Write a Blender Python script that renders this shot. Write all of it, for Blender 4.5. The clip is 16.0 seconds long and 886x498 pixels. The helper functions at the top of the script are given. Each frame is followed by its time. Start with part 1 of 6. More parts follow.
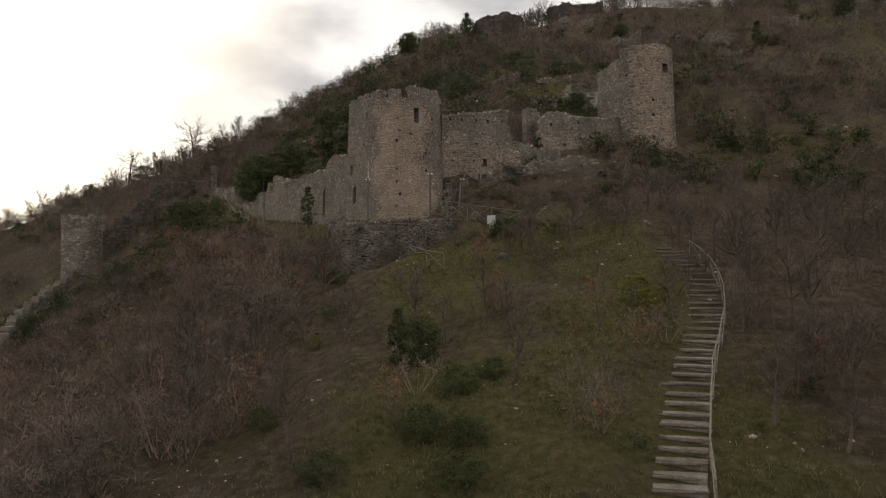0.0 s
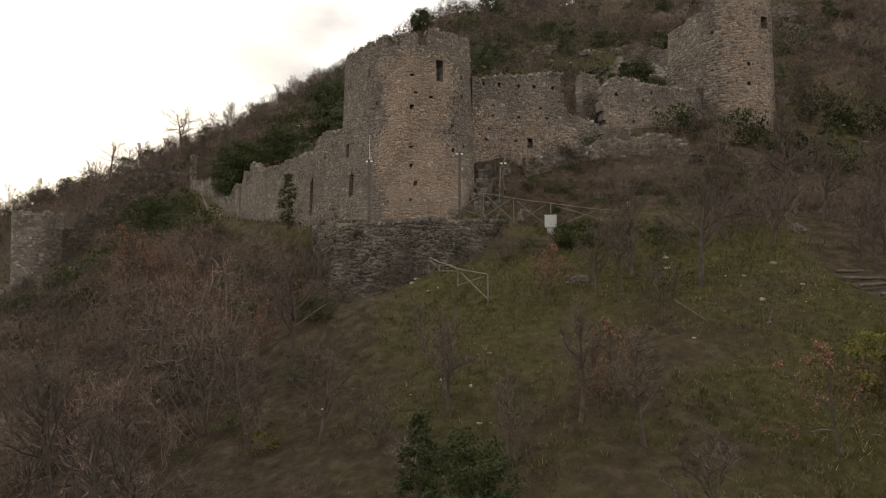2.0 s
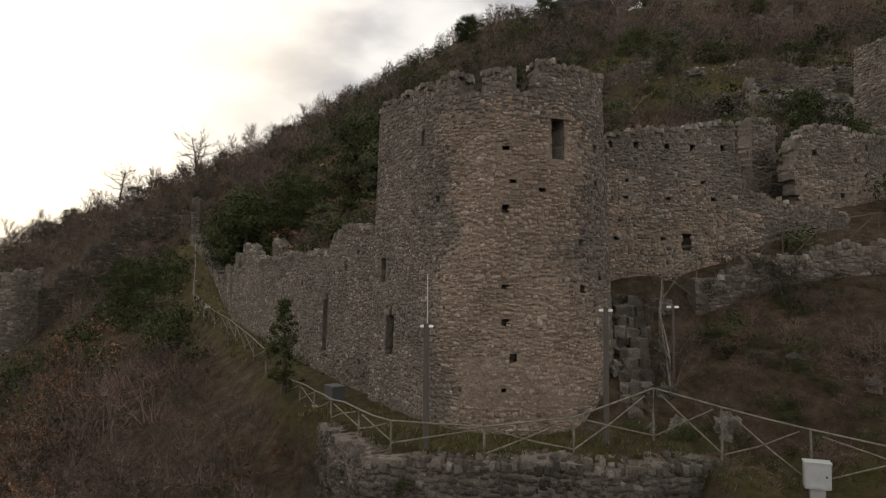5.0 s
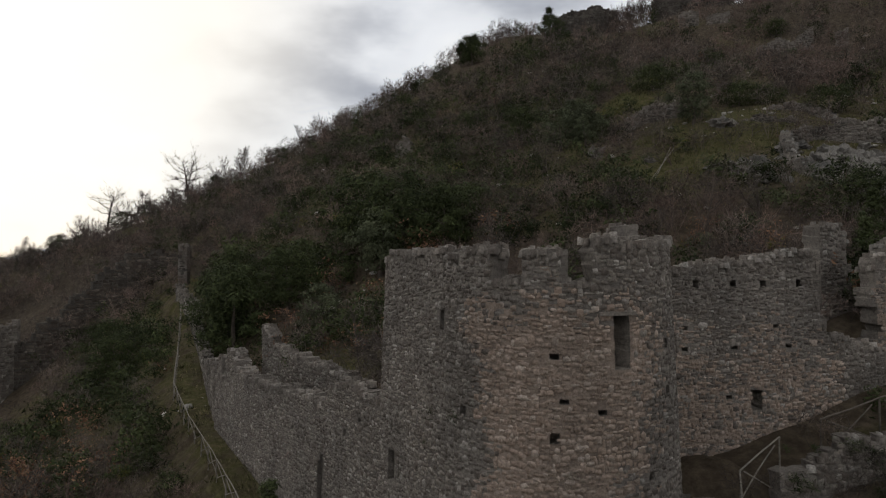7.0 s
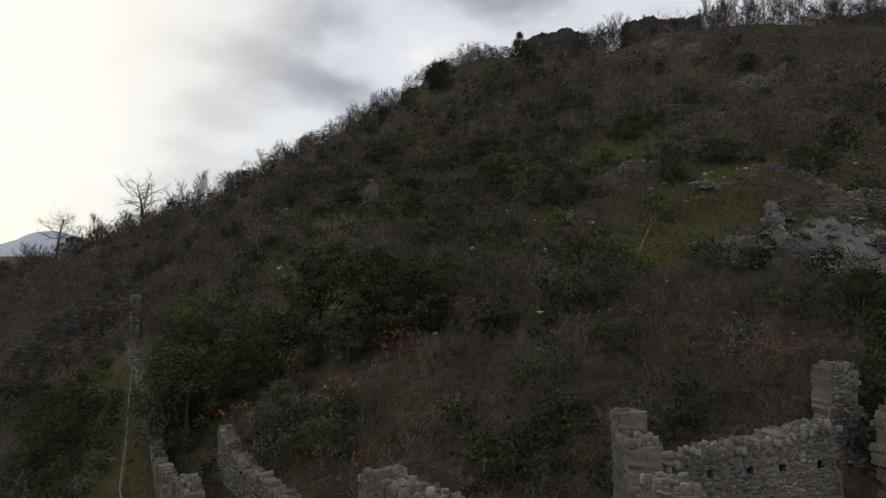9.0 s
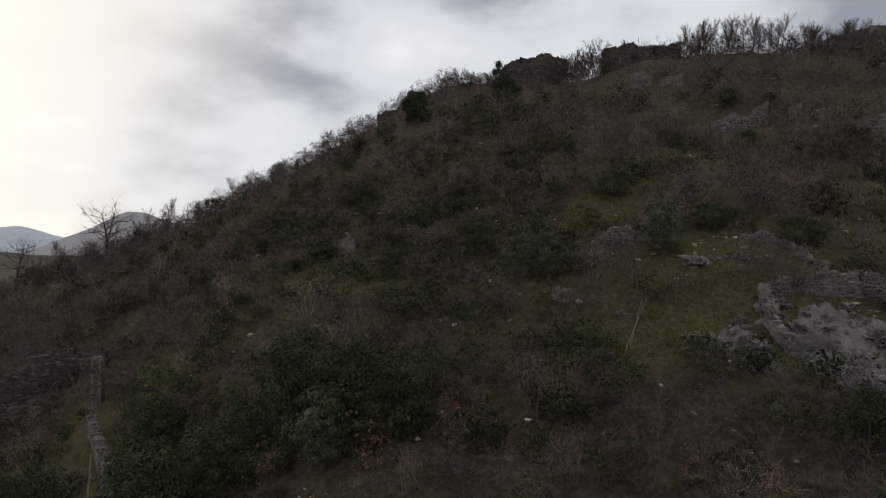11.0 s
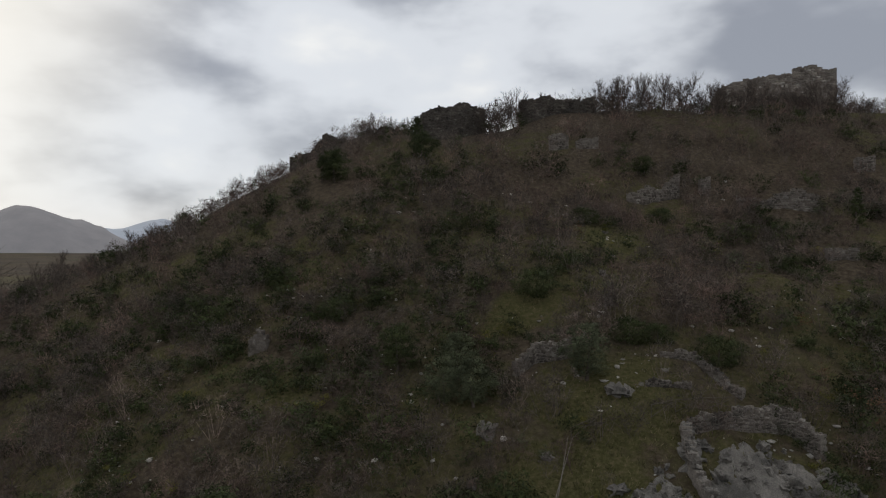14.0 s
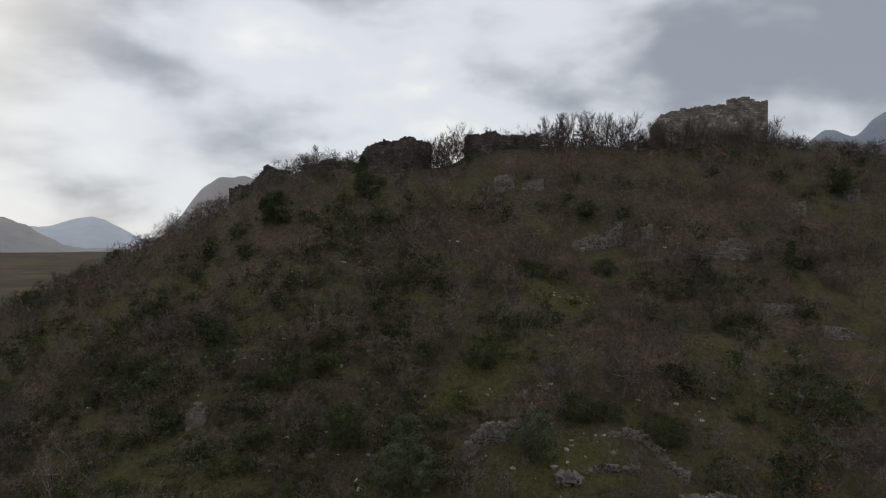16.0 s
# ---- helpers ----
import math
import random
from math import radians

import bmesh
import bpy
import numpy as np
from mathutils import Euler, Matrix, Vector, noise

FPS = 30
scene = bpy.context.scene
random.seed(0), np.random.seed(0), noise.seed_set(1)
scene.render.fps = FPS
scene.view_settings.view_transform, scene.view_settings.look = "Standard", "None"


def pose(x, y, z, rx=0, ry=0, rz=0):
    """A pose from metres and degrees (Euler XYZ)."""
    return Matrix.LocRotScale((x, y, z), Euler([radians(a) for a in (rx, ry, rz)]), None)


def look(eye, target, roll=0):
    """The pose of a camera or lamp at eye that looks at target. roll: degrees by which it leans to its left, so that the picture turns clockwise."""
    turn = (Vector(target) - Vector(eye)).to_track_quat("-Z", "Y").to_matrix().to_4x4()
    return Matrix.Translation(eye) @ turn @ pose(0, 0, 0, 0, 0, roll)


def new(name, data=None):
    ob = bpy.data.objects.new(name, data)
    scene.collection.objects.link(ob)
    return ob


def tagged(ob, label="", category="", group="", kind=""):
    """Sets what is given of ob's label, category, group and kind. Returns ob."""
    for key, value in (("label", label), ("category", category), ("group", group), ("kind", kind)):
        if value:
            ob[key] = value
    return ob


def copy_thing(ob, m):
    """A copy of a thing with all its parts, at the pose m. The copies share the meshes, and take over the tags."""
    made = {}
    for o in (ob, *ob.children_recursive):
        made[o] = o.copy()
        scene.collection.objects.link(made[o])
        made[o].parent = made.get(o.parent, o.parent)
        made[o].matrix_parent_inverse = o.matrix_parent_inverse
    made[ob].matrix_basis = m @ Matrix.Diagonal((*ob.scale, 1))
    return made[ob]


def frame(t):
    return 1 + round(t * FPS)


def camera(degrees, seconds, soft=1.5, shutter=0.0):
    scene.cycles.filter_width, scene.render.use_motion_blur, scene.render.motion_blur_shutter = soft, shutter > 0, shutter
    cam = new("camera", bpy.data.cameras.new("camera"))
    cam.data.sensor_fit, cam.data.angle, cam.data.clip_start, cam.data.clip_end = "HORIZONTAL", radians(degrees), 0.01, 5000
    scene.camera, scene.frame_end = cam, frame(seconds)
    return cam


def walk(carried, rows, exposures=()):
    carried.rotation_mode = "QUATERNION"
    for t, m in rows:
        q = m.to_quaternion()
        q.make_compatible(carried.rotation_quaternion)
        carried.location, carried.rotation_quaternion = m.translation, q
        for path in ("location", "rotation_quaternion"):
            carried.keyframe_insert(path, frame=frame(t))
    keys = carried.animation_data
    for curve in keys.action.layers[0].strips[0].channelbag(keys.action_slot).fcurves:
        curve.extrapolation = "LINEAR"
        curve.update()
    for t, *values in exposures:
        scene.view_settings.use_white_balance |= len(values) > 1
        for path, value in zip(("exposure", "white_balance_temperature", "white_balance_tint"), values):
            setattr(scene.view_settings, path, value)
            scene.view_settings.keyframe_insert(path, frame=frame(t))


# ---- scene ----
cam = camera(65.7, 16.0, soft=1.15)
PATH = [
    (0, (2.069, 0.396, 18.931), (1.995, 2.394, 18.984), -0.5),
    (0.5, (1.76, 3.908, 18.996), (1.681, 5.905, 19.046), -0.4),
    (1, (1.376, 7.985, 19.115), (1.291, 9.983, 19.165), -0.3),
    (1.5, (0.774, 12.537, 19.561), (0.684, 14.535, 19.611), -0.1),
    (2, (-0.006, 17.266, 20.151), (-0.103, 19.263, 20.204), -0.0),
    (2.5, (-0.789, 21.606, 20.772), (-0.904, 23.602, 20.834), -0.0),
    (3, (-1.588, 25.552, 21.475), (-1.715, 27.546, 21.547), -0.1),
    (3.5, (-2.231, 28.673, 22.946), (-2.37, 30.667, 23.011), -0.1),
    (4, (-2.725, 31.379, 24.455), (-2.882, 33.372, 24.522), -0.0),
    (4.5, (-3.134, 33.635, 25.924), (-3.311, 35.626, 25.994), 0.2),
    (5, (-3.534, 35.482, 27.402), (-3.729, 37.471, 27.469), 0.2),
    (7.5, (-4.935, 40.998, 34.59), (-5.116, 42.989, 34.641), -0.3),
    (8, (-5.136, 41.758, 36.005), (-5.285, 43.752, 36.052), -0.2),
    (8.5, (-5.286, 42.485, 37.413), (-5.403, 44.481, 37.458), -0.1),
    (9, (-5.472, 43.108, 38.896), (-5.558, 45.106, 38.937), -0.1),
    (9.5, (-5.619, 43.806, 40.383), (-5.673, 45.805, 40.42), -0.1),
    (12, (-6.288, 46.404, 48.378), (-6.256, 48.403, 48.398), -0.1),
    (12.5, (-6.403, 46.781, 50.018), (-6.325, 48.779, 50.036), -0.1),
    (13, (-6.555, 47.206, 51.604), (-6.417, 49.201, 51.621), 0.0),
    (13.5, (-6.575, 47.595, 53.202), (-6.384, 49.585, 53.217), 0.1),
    (14, (-6.649, 47.941, 54.812), (-6.406, 49.926, 54.828), 0.2),
    (14.5, (-6.827, 48.279, 56.476), (-6.535, 50.258, 56.49), 0.2),
    (15, (-6.983, 48.589, 58.09), (-6.644, 50.56, 58.103), 0.3),
    (15.5, (-7.116, 48.888, 59.763), (-6.738, 50.852, 59.775), 0.4),
    (16, (-7.115, 49.151, 61.298), (-6.704, 51.108, 61.312), 0.4),
]
EXPOSURES = [(0.0, 0.02, 7500, 12), (1.5, 0.22, 7700, 12), (2.5, 0.36, 7800, 12), (3.5, 0.22, 7750, 12), (5.0, -0.1, 7450, 12), (7.5, -0.4, 6500, 10), (9.0, -0.5, 6450, 10), (12.0, -0.56, 6450, 10), (16.0, -0.52, 6450, 10)]
walk(cam, [(t, look(eye, target, roll)) for t, eye, target, roll in PATH], EXPOSURES)

# ---- world and sun: an overcast winter sky, brightest low on one side ----
SUN_AZ, SUN_EL = radians(-42), radians(24)          # azimuth from +y towards +x
sun_way = Vector((math.sin(SUN_AZ) * math.cos(SUN_EL), math.cos(SUN_AZ) * math.cos(SUN_EL), math.sin(SUN_EL)))
world = bpy.data.worlds.new("overcast_sky")
scene.world = world
world.use_nodes = True
W = world.node_tree
W.nodes.clear()


def wnode(kind, **inputs):
    n = W.nodes.new(kind)
    for key, value in inputs.items():
        n.inputs[key].default_value = value
    return n


out = wnode("ShaderNodeOutputWorld")
bg = wnode("ShaderNodeBackground", Strength=1.15)
W.links.new(bg.outputs[0], out.inputs[0])
tc = wnode("ShaderNodeTexCoord")
# long soft rolls of cloud, flattened towards the horizon
cmap = wnode("ShaderNodeMapping")
cmap.inputs["Location"].default_value = (1.35, 0.4, 0.3)
cmap.inputs["Scale"].default_value = (1.0, 1.0, 2.1)
W.links.new(tc.outputs["Generated"], cmap.inputs[0])
n1 = wnode("ShaderNodeTexNoise", Scale=3.4, Detail=5.0, Roughness=0.46, Distortion=0.0)
n2 = wnode("ShaderNodeTexNoise", Scale=8.0, Detail=4.0, Roughness=0.5)
for n in (n1, n2):
    W.links.new(cmap.outputs[0], n.inputs["Vector"])
mixn = wnode("ShaderNodeMath"); mixn.operation = "MULTIPLY_ADD"; mixn.inputs[1].default_value = 0.42
W.links.new(n2.outputs[0], mixn.inputs[0])
W.links.new(n1.outputs[0], mixn.inputs[2])
# two heavier banks of cloud
heavy = mixn.outputs[0]
for az, el, reach, weight in ((-13, 16.0, 0.27, 0.17), (-14, 5.0, 0.2, 0.1), (8, 22.0, 0.22, 0.1), (46, 16.0, 0.5, 0.3)):
    way = Vector((math.sin(radians(az)) * math.cos(radians(el)), math.cos(radians(az)) * math.cos(radians(el)), math.sin(radians(el))))
    gap_v = wnode("ShaderNodeVectorMath"); gap_v.operation = "SUBTRACT"; gap_v.inputs[1].default_value = way
    W.links.new(tc.outputs["Generated"], gap_v.inputs[0])
    flat_v = wnode("ShaderNodeVectorMath"); flat_v.operation = "MULTIPLY"; flat_v.inputs[1].default_value = (1.0, 1.0, 2.1)
    W.links.new(gap_v.outputs[0], flat_v.inputs[0])
    far_v = wnode("ShaderNodeVectorMath"); far_v.operation = "LENGTH"
    W.links.new(flat_v.outputs[0], far_v.inputs[0])
    frayed = wnode("ShaderNodeMath"); frayed.operation = "MULTIPLY_ADD"; frayed.inputs[1].default_value = 0.3
    W.links.new(n2.outputs[0], frayed.inputs[0])
    W.links.new(far_v.outputs["Value"], frayed.inputs[2])
    amount = wnode("ShaderNodeMapRange"); amount.interpolation_type = "SMOOTHSTEP"
    for key, value in (("From Min", 0.12), ("From Max", reach + 0.24), ("To Min", weight), ("To Max", 0.0)):
        amount.inputs[key].default_value = value
    W.links.new(frayed.outputs[0], amount.inputs[0])
    total = wnode("ShaderNodeMath"); total.operation = "ADD"
    W.links.new(heavy, total.inputs[0])
    W.links.new(amount.outputs[0], total.inputs[1])
    heavy = total.outputs[0]
ramp = wnode("ShaderNodeValToRGB")
ramp.color_ramp.interpolation = "EASE"
ramp.color_ramp.elements[0].position, ramp.color_ramp.elements[0].color = 0.54, (1.16, 1.14, 1.08, 1)
ramp.color_ramp.elements[1].position, ramp.color_ramp.elements[1].color = 1.0, (0.36, 0.38, 0.43, 1)
mid = ramp.color_ramp.elements.new(0.74)
mid.color = (0.86, 0.885, 0.92, 1)
W.links.new(heavy, ramp.inputs[0])
# the bright side: the cloud thins towards the hidden sun
dot = wnode("ShaderNodeVectorMath"); dot.operation = "DOT_PRODUCT"
dot.inputs[1].default_value = sun_way
W.links.new(tc.outputs["Generated"], dot.inputs[0])
glow = wnode("ShaderNodeMapRange")
glow.interpolation_type = "SMOOTHSTEP"
for key, value in (("From Min", 0.86), ("From Max", 1.0), ("To Min", 0.0), ("To Max", 1.0)):
    glow.inputs[key].default_value = value
W.links.new(dot.outputs["Value"], glow.inputs[0])
bright = wnode("ShaderNodeMix"); bright.data_type = "RGBA"
bright.inputs[7].default_value = (1.1, 1.05, 0.94, 1)
W.links.new(glow.outputs[0], bright.inputs[0])
W.links.new(ramp.outputs[0], bright.inputs[6])
sky = wnode("ShaderNodeTexSky")
sky.sky_type, sky.sun_disc, sky.sun_elevation, sky.sun_rotation = "NISHITA", False, SUN_EL, SUN_AZ
thin = wnode("ShaderNodeMix"); thin.data_type = "RGBA"; thin.blend_type = "ADD"
thin.inputs[0].default_value = 0.012
W.links.new(bright.outputs[2], thin.inputs[6])
W.links.new(sky.outputs[0], thin.inputs[7])
W.links.new(thin.outputs[2], bg.inputs[0])

sun = new("sun", bpy.data.lights.new("sun", "SUN"))
sun.data.energy, sun.data.angle, sun.data.color = 0.6, radians(18), (1.0, 0.95, 0.86)
sun.matrix_world = look(sun_way * 100, (0, 0, 0))

# ---- materials ----
def material(name, build):
    m = bpy.data.materials.new(name)
    m.use_nodes = True
    nt = m.node_tree
    bsdf = nt.nodes["Principled BSDF"]
    build(nt, bsdf)
    return m


def node(nt, kind, **inputs):
    n = nt.nodes.new(kind)
    for key, value in inputs.items():
        n.inputs[key].default_value = value
    return n


def ramp_of(nt, source, stops):
    r = nt.nodes.new("ShaderNodeValToRGB")
    e = r.color_ramp.elements
    e[0].position, e[0].color = stops[0][0], (*stops[0][1], 1)
    e[1].position, e[1].color = stops[-1][0], (*stops[-1][1], 1)
    for p, c in stops[1:-1]:
        e.new(p).color = (*c, 1)
    nt.links.new(source, r.inputs[0])
    return r.outputs[0]


def blend(nt, a, b, factor, mode="MIX"):
    m = nt.nodes.new("ShaderNodeMix")
    m.data_type, m.blend_type = "RGBA", mode
    for k, v in ((0, factor), (6, a), (7, b)):
        if isinstance(v, (int, float)):
            m.inputs[k].default_value = v
        elif isinstance(v, tuple):
            m.inputs[k].default_value = (*v, 1)
        else:
            nt.links.new(v, m.inputs[k])
    return m.outputs[2]


def grain(nt, scale, detail=4.0, rough=0.6, coords=None):
    n = node(nt, "ShaderNodeTexNoise", Scale=scale, Detail=detail, Roughness=rough)
    src = coords or nt.nodes.new("ShaderNodeNewGeometry").outputs["Position"]
    nt.links.new(src, n.inputs["Vector"])
    return n.outputs[0]


def bump(nt, bsdf, height, strength, distance):
    b = node(nt, "ShaderNodeBump", Strength=strength, Distance=distance)
    nt.links.new(height, b.inputs["Height"])
    nt.links.new(b.outputs[0], bsdf.inputs["Normal"])


def islands(nt):
    return nt.nodes.new("ShaderNodeNewGeometry").outputs["Random Per Island"]


def singles(nt):
    return nt.nodes.new("ShaderNodeObjectInfo").outputs["Random"]


def stone_material(name, stops, source=islands, dark=0.55):
    def build(nt, bsdf):
        col = ramp_of(nt, source(nt), stops)
        fine = ramp_of(nt, grain(nt, 13.0, 6.0, 0.75), [(0.3, (0.5, 0.5, 0.5)), (0.52, (1.0, 0.99, 0.98)), (0.72, (1.5, 1.47, 1.43))])
        col = blend(nt, col, fine, 1.0, "MULTIPLY")
        stain = ramp_of(nt, grain(nt, 0.45, 5.0, 0.65), [(0.38, (dark, dark, dark)), (0.62, (1.08, 1.06, 1.04))])
        col = blend(nt, col, stain, 1.0, "MULTIPLY")
        lichen = ramp_of(nt, grain(nt, 2.3, 6.0, 0.7), [(0.60, (0, 0, 0)), (0.72, (0.6, 0.6, 0.6))])
        col = blend(nt, col, (0.20, 0.20, 0.175), lichen)
        nt.links.new(col, bsdf.inputs["Base Color"])
        bsdf.inputs["Roughness"].default_value = 0.95
        bsdf.inputs["Specular IOR Level"].default_value = 0.15
        bump(nt, bsdf, grain(nt, 15.0, 7.0, 0.78), 0.9, 0.05)
    return material(name, build)


WARM = [(0.0, (0.220, 0.171, 0.139)), (0.3, (0.260, 0.205, 0.170)), (0.6, (0.289, 0.231, 0.193)), (0.85, (0.318, 0.264, 0.225)), (1.0, (0.380, 0.328, 0.286))]
GREY = [(0.0, (0.112, 0.097, 0.086)), (0.4, (0.153, 0.137, 0.122)), (0.75, (0.195, 0.176, 0.159)), (0.93, (0.247, 0.228, 0.210)), (1.0, (0.314, 0.299, 0.277))]
stone_warm = stone_material("warm_limestone", WARM, islands, 0.72)
stone_grey = stone_material("grey_limestone", GREY, islands, 0.66)
stone_dark = stone_material("dark_overgrown_stone", [(a, tuple(v * 0.82 for v in c)) for a, c in GREY], islands, 0.4)
stone_warm_single = stone_material("warm_limestone_single", WARM, singles, 0.72)
rock_mat = stone_material("pale_rock", [(0.0, (0.10, 0.093, 0.086)), (0.5, (0.150, 0.142, 0.132)), (1.0, (0.24, 0.23, 0.218))], islands, 0.45)
# grey limestone at half strength, browned: the wall's dimness among scrub is colour
shade_stone = stone_material("shaded_brown_stone", [(a, tuple(v * w for v, w in zip(c, (0.52, 0.49, 0.47)))) for a, c in GREY], islands, 0.45)
step_stone = stone_material("worn_step_stone", [(a, tuple(v * 0.8 for v in c)) for a, c in GREY], singles, 0.5)
# grey limestone halved: the crest's backlit silhouette is painted into the colour
crest_stone = stone_material("backlit_crest_stone", [(a, tuple(v * 0.5 for v in c)) for a, c in GREY], islands, 0.4)
keep_stone = stone_material("pale_keep_stone", [(a, tuple(v * 1.25 for v in c)) for a, c in GREY])
pebble_mat = stone_material("pale_pebble", [(0.0, (0.26, 0.25, 0.23)), (1.0, (0.52, 0.50, 0.47))])


def mortar_material(name, lo, hi):
    def build(nt, bsdf):
        col = ramp_of(nt, grain(nt, 9.0, 7.0, 0.78), [(0.28, tuple(v * 0.6 for v in lo)), (0.5, tuple((a + b) / 2 for a, b in zip(lo, hi))), (0.72, tuple(v * 1.15 for v in hi))])
        stain = ramp_of(nt, grain(nt, 0.5, 5.0), [(0.35, (0.62, 0.62, 0.62)), (0.65, (1.1, 1.1, 1.1))])
        nt.links.new(blend(nt, col, stain, 1.0, "MULTIPLY"), bsdf.inputs["Base Color"])
        bsdf.inputs["Roughness"].default_value = 1.0
        bsdf.inputs["Specular IOR Level"].default_value = 0.1
        bump(nt, bsdf, grain(nt, 18.0, 6.0, 0.75), 1.0, 0.06)
    return material(name, build)


mortar = mortar_material("grey_lime_mortar", (0.130, 0.115, 0.103), (0.215, 0.192, 0.171))
# mortar darkened to go with the painted-in shade of crest_stone and shade_stone
mortar_dark = mortar_material("darkened_lime_mortar", (0.05, 0.045, 0.04), (0.10, 0.09, 0.08))
mortar_warm = mortar_material("pinkish_lime_mortar", (0.188, 0.148, 0.121), (0.288, 0.232, 0.194))


def ground_build(nt, bsdf):
    att = nt.nodes.new("ShaderNodeAttribute")
    att.attribute_name = "turf"
    litter = ramp_of(nt, grain(nt, 1.7, 7.0, 0.7), [(0.3, (0.034, 0.027, 0.020)), (0.5, (0.066, 0.053, 0.040)), (0.75, (0.12, 0.10, 0.078))])
    grass = ramp_of(nt, grain(nt, 2.6, 7.0, 0.7), [(0.28, (0.036, 0.034, 0.017)), (0.46, (0.062, 0.062, 0.027)), (0.6, (0.090, 0.080, 0.044)), (0.76, (0.135, 0.112, 0.076))])
    patch = node(nt, "ShaderNodeMath", )
    patch.operation = "ADD"
    nt.links.new(att.outputs["Fac"], patch.inputs[0])
    nt.links.new(grain(nt, 0.55, 6.0, 0.65), patch.inputs[1])
    mask = ramp_of(nt, patch.outputs[0], [(0.76, (0, 0, 0)), (1.06, (1, 1, 1))])
    col = blend(nt, litter, grass, mask)
    fields = ramp_of(nt, grain(nt, 0.012, 2.0), [(0.4, (0.8, 0.8, 0.8)), (0.6, (1.15, 1.12, 1.05))])
    nt.links.new(blend(nt, col, fields, 1.0, "MULTIPLY"), bsdf.inputs["Base Color"])
    bsdf.inputs["Roughness"].default_value = 1.0
    bsdf.inputs["Specular IOR Level"].default_value = 0.05
    bump(nt, bsdf, grain(nt, 6.0, 8.0, 0.75), 1.0, 0.25)


ground_mat = material("turf_and_leaf_litter", ground_build)


def plant_material(name, stops, source=islands, rough=0.8, patchy=0.3):
    def build(nt, bsdf):
        col = ramp_of(nt, source(nt), stops)
        tone = ramp_of(nt, grain(nt, patchy, 3.0), [(0.32, (0.66, 0.66, 0.65)), (0.5, (0.96, 0.94, 0.92)), (0.68, (1.32, 1.26, 1.22))])
        own = nt.nodes.new("ShaderNodeAttribute")
        own.attribute_name = "tone"
        plus = nt.nodes.new("ShaderNodeMath")
        plus.inputs[1].default_value = 1.0
        nt.links.new(own.outputs["Fac"], plus.inputs[0])
        col = blend(nt, col, plus.outputs[0], 1.0, "MULTIPLY")
        nt.links.new(blend(nt, col, tone, 1.0, "MULTIPLY"), bsdf.inputs["Base Color"])
        bsdf.inputs["Roughness"].default_value = rough
        bsdf.inputs["Specular IOR Level"].default_value = 0.1
    return material(name, build)


twig_mat = plant_material("bare_twig", [(0.0, (0.050, 0.041, 0.037)), (0.5, (0.086, 0.071, 0.063)), (1.0, (0.140, 0.119, 0.107))])
bark_mat = plant_material("grey_bark", [(0.0, (0.044, 0.036, 0.031)), (1.0, (0.105, 0.088, 0.077))], islands, 0.9, 3.0)
red_twig_mat = plant_material("reddish_twig", [(0.0, (0.075, 0.053, 0.045)), (1.0, (0.165, 0.121, 0.106))])
pale_twig_mat = plant_material("pale_twig", [(0.0, (0.082, 0.063, 0.053)), (1.0, (0.165, 0.131, 0.114))])
russet_mat = plant_material("dry_russet_leaf", [(0.0, (0.085, 0.046, 0.030)), (0.5, (0.150, 0.082, 0.052)), (1.0, (0.25, 0.155, 0.098))])
leaf_mat = plant_material("evergreen_leaf", [(0.0, (0.018, 0.024, 0.010)), (0.5, (0.034, 0.044, 0.017)), (1.0, (0.060, 0.074, 0.030))], islands, 0.8)
olive_mat = plant_material("olive_leaf", [(0.0, (0.039, 0.046, 0.025)), (0.5, (0.067, 0.077, 0.044)), (1.0, (0.103, 0.116, 0.071))], islands, 0.8)
yellow_mat = plant_material("yellow_green_leaf", [(0.0, (0.042, 0.046, 0.009)), (0.5, (0.085, 0.086, 0.016)), (1.0, (0.14, 0.13, 0.03))], islands, 0.6)
grass_mat = plant_material("winter_grass", [(0.0, (0.038, 0.044, 0.016)), (0.45, (0.072, 0.078, 0.029)), (0.75, (0.115, 0.106, 0.052)), (1.0, (0.205, 0.176, 0.115))], islands, 0.8, 0.35)


def wood_build(nt, bsdf):
    col = ramp_of(nt, grain(nt, 7.0, 5.0), [(0.3, (0.085, 0.075, 0.063)), (0.7, (0.20, 0.178, 0.15))])
    nt.links.new(col, bsdf.inputs["Base Color"])
    bsdf.inputs["Roughness"].default_value = 0.9
    bump(nt, bsdf, grain(nt, 40.0), 0.4, 0.01)


wood_mat = material("weathered_timber", wood_build)


def dark_wood_build(nt, bsdf):
    col = ramp_of(nt, grain(nt, 6.0, 5.0), [(0.3, (0.05, 0.04, 0.032)), (0.7, (0.12, 0.10, 0.083))])
    nt.links.new(col, bsdf.inputs["Base Color"])
    bsdf.inputs["Roughness"].default_value = 0.9
    bump(nt, bsdf, grain(nt, 40.0), 0.4, 0.01)


dark_wood = material("dark_timber", dark_wood_build)


def plain(name, color, rough=0.6, metal=0.0, vary=0.12):
    def build(nt, bsdf):
        lo, hi = tuple(c * (1 - vary) for c in color), tuple(min(1, c * (1 + vary)) for c in color)
        nt.links.new(ramp_of(nt, grain(nt, 4.0, 5.0), [(0.3, lo), (0.7, hi)]), bsdf.inputs["Base Color"])
        bsdf.inputs["Roughness"].default_value, bsdf.inputs["Metallic"].default_value = rough, metal
    return material(name, build)


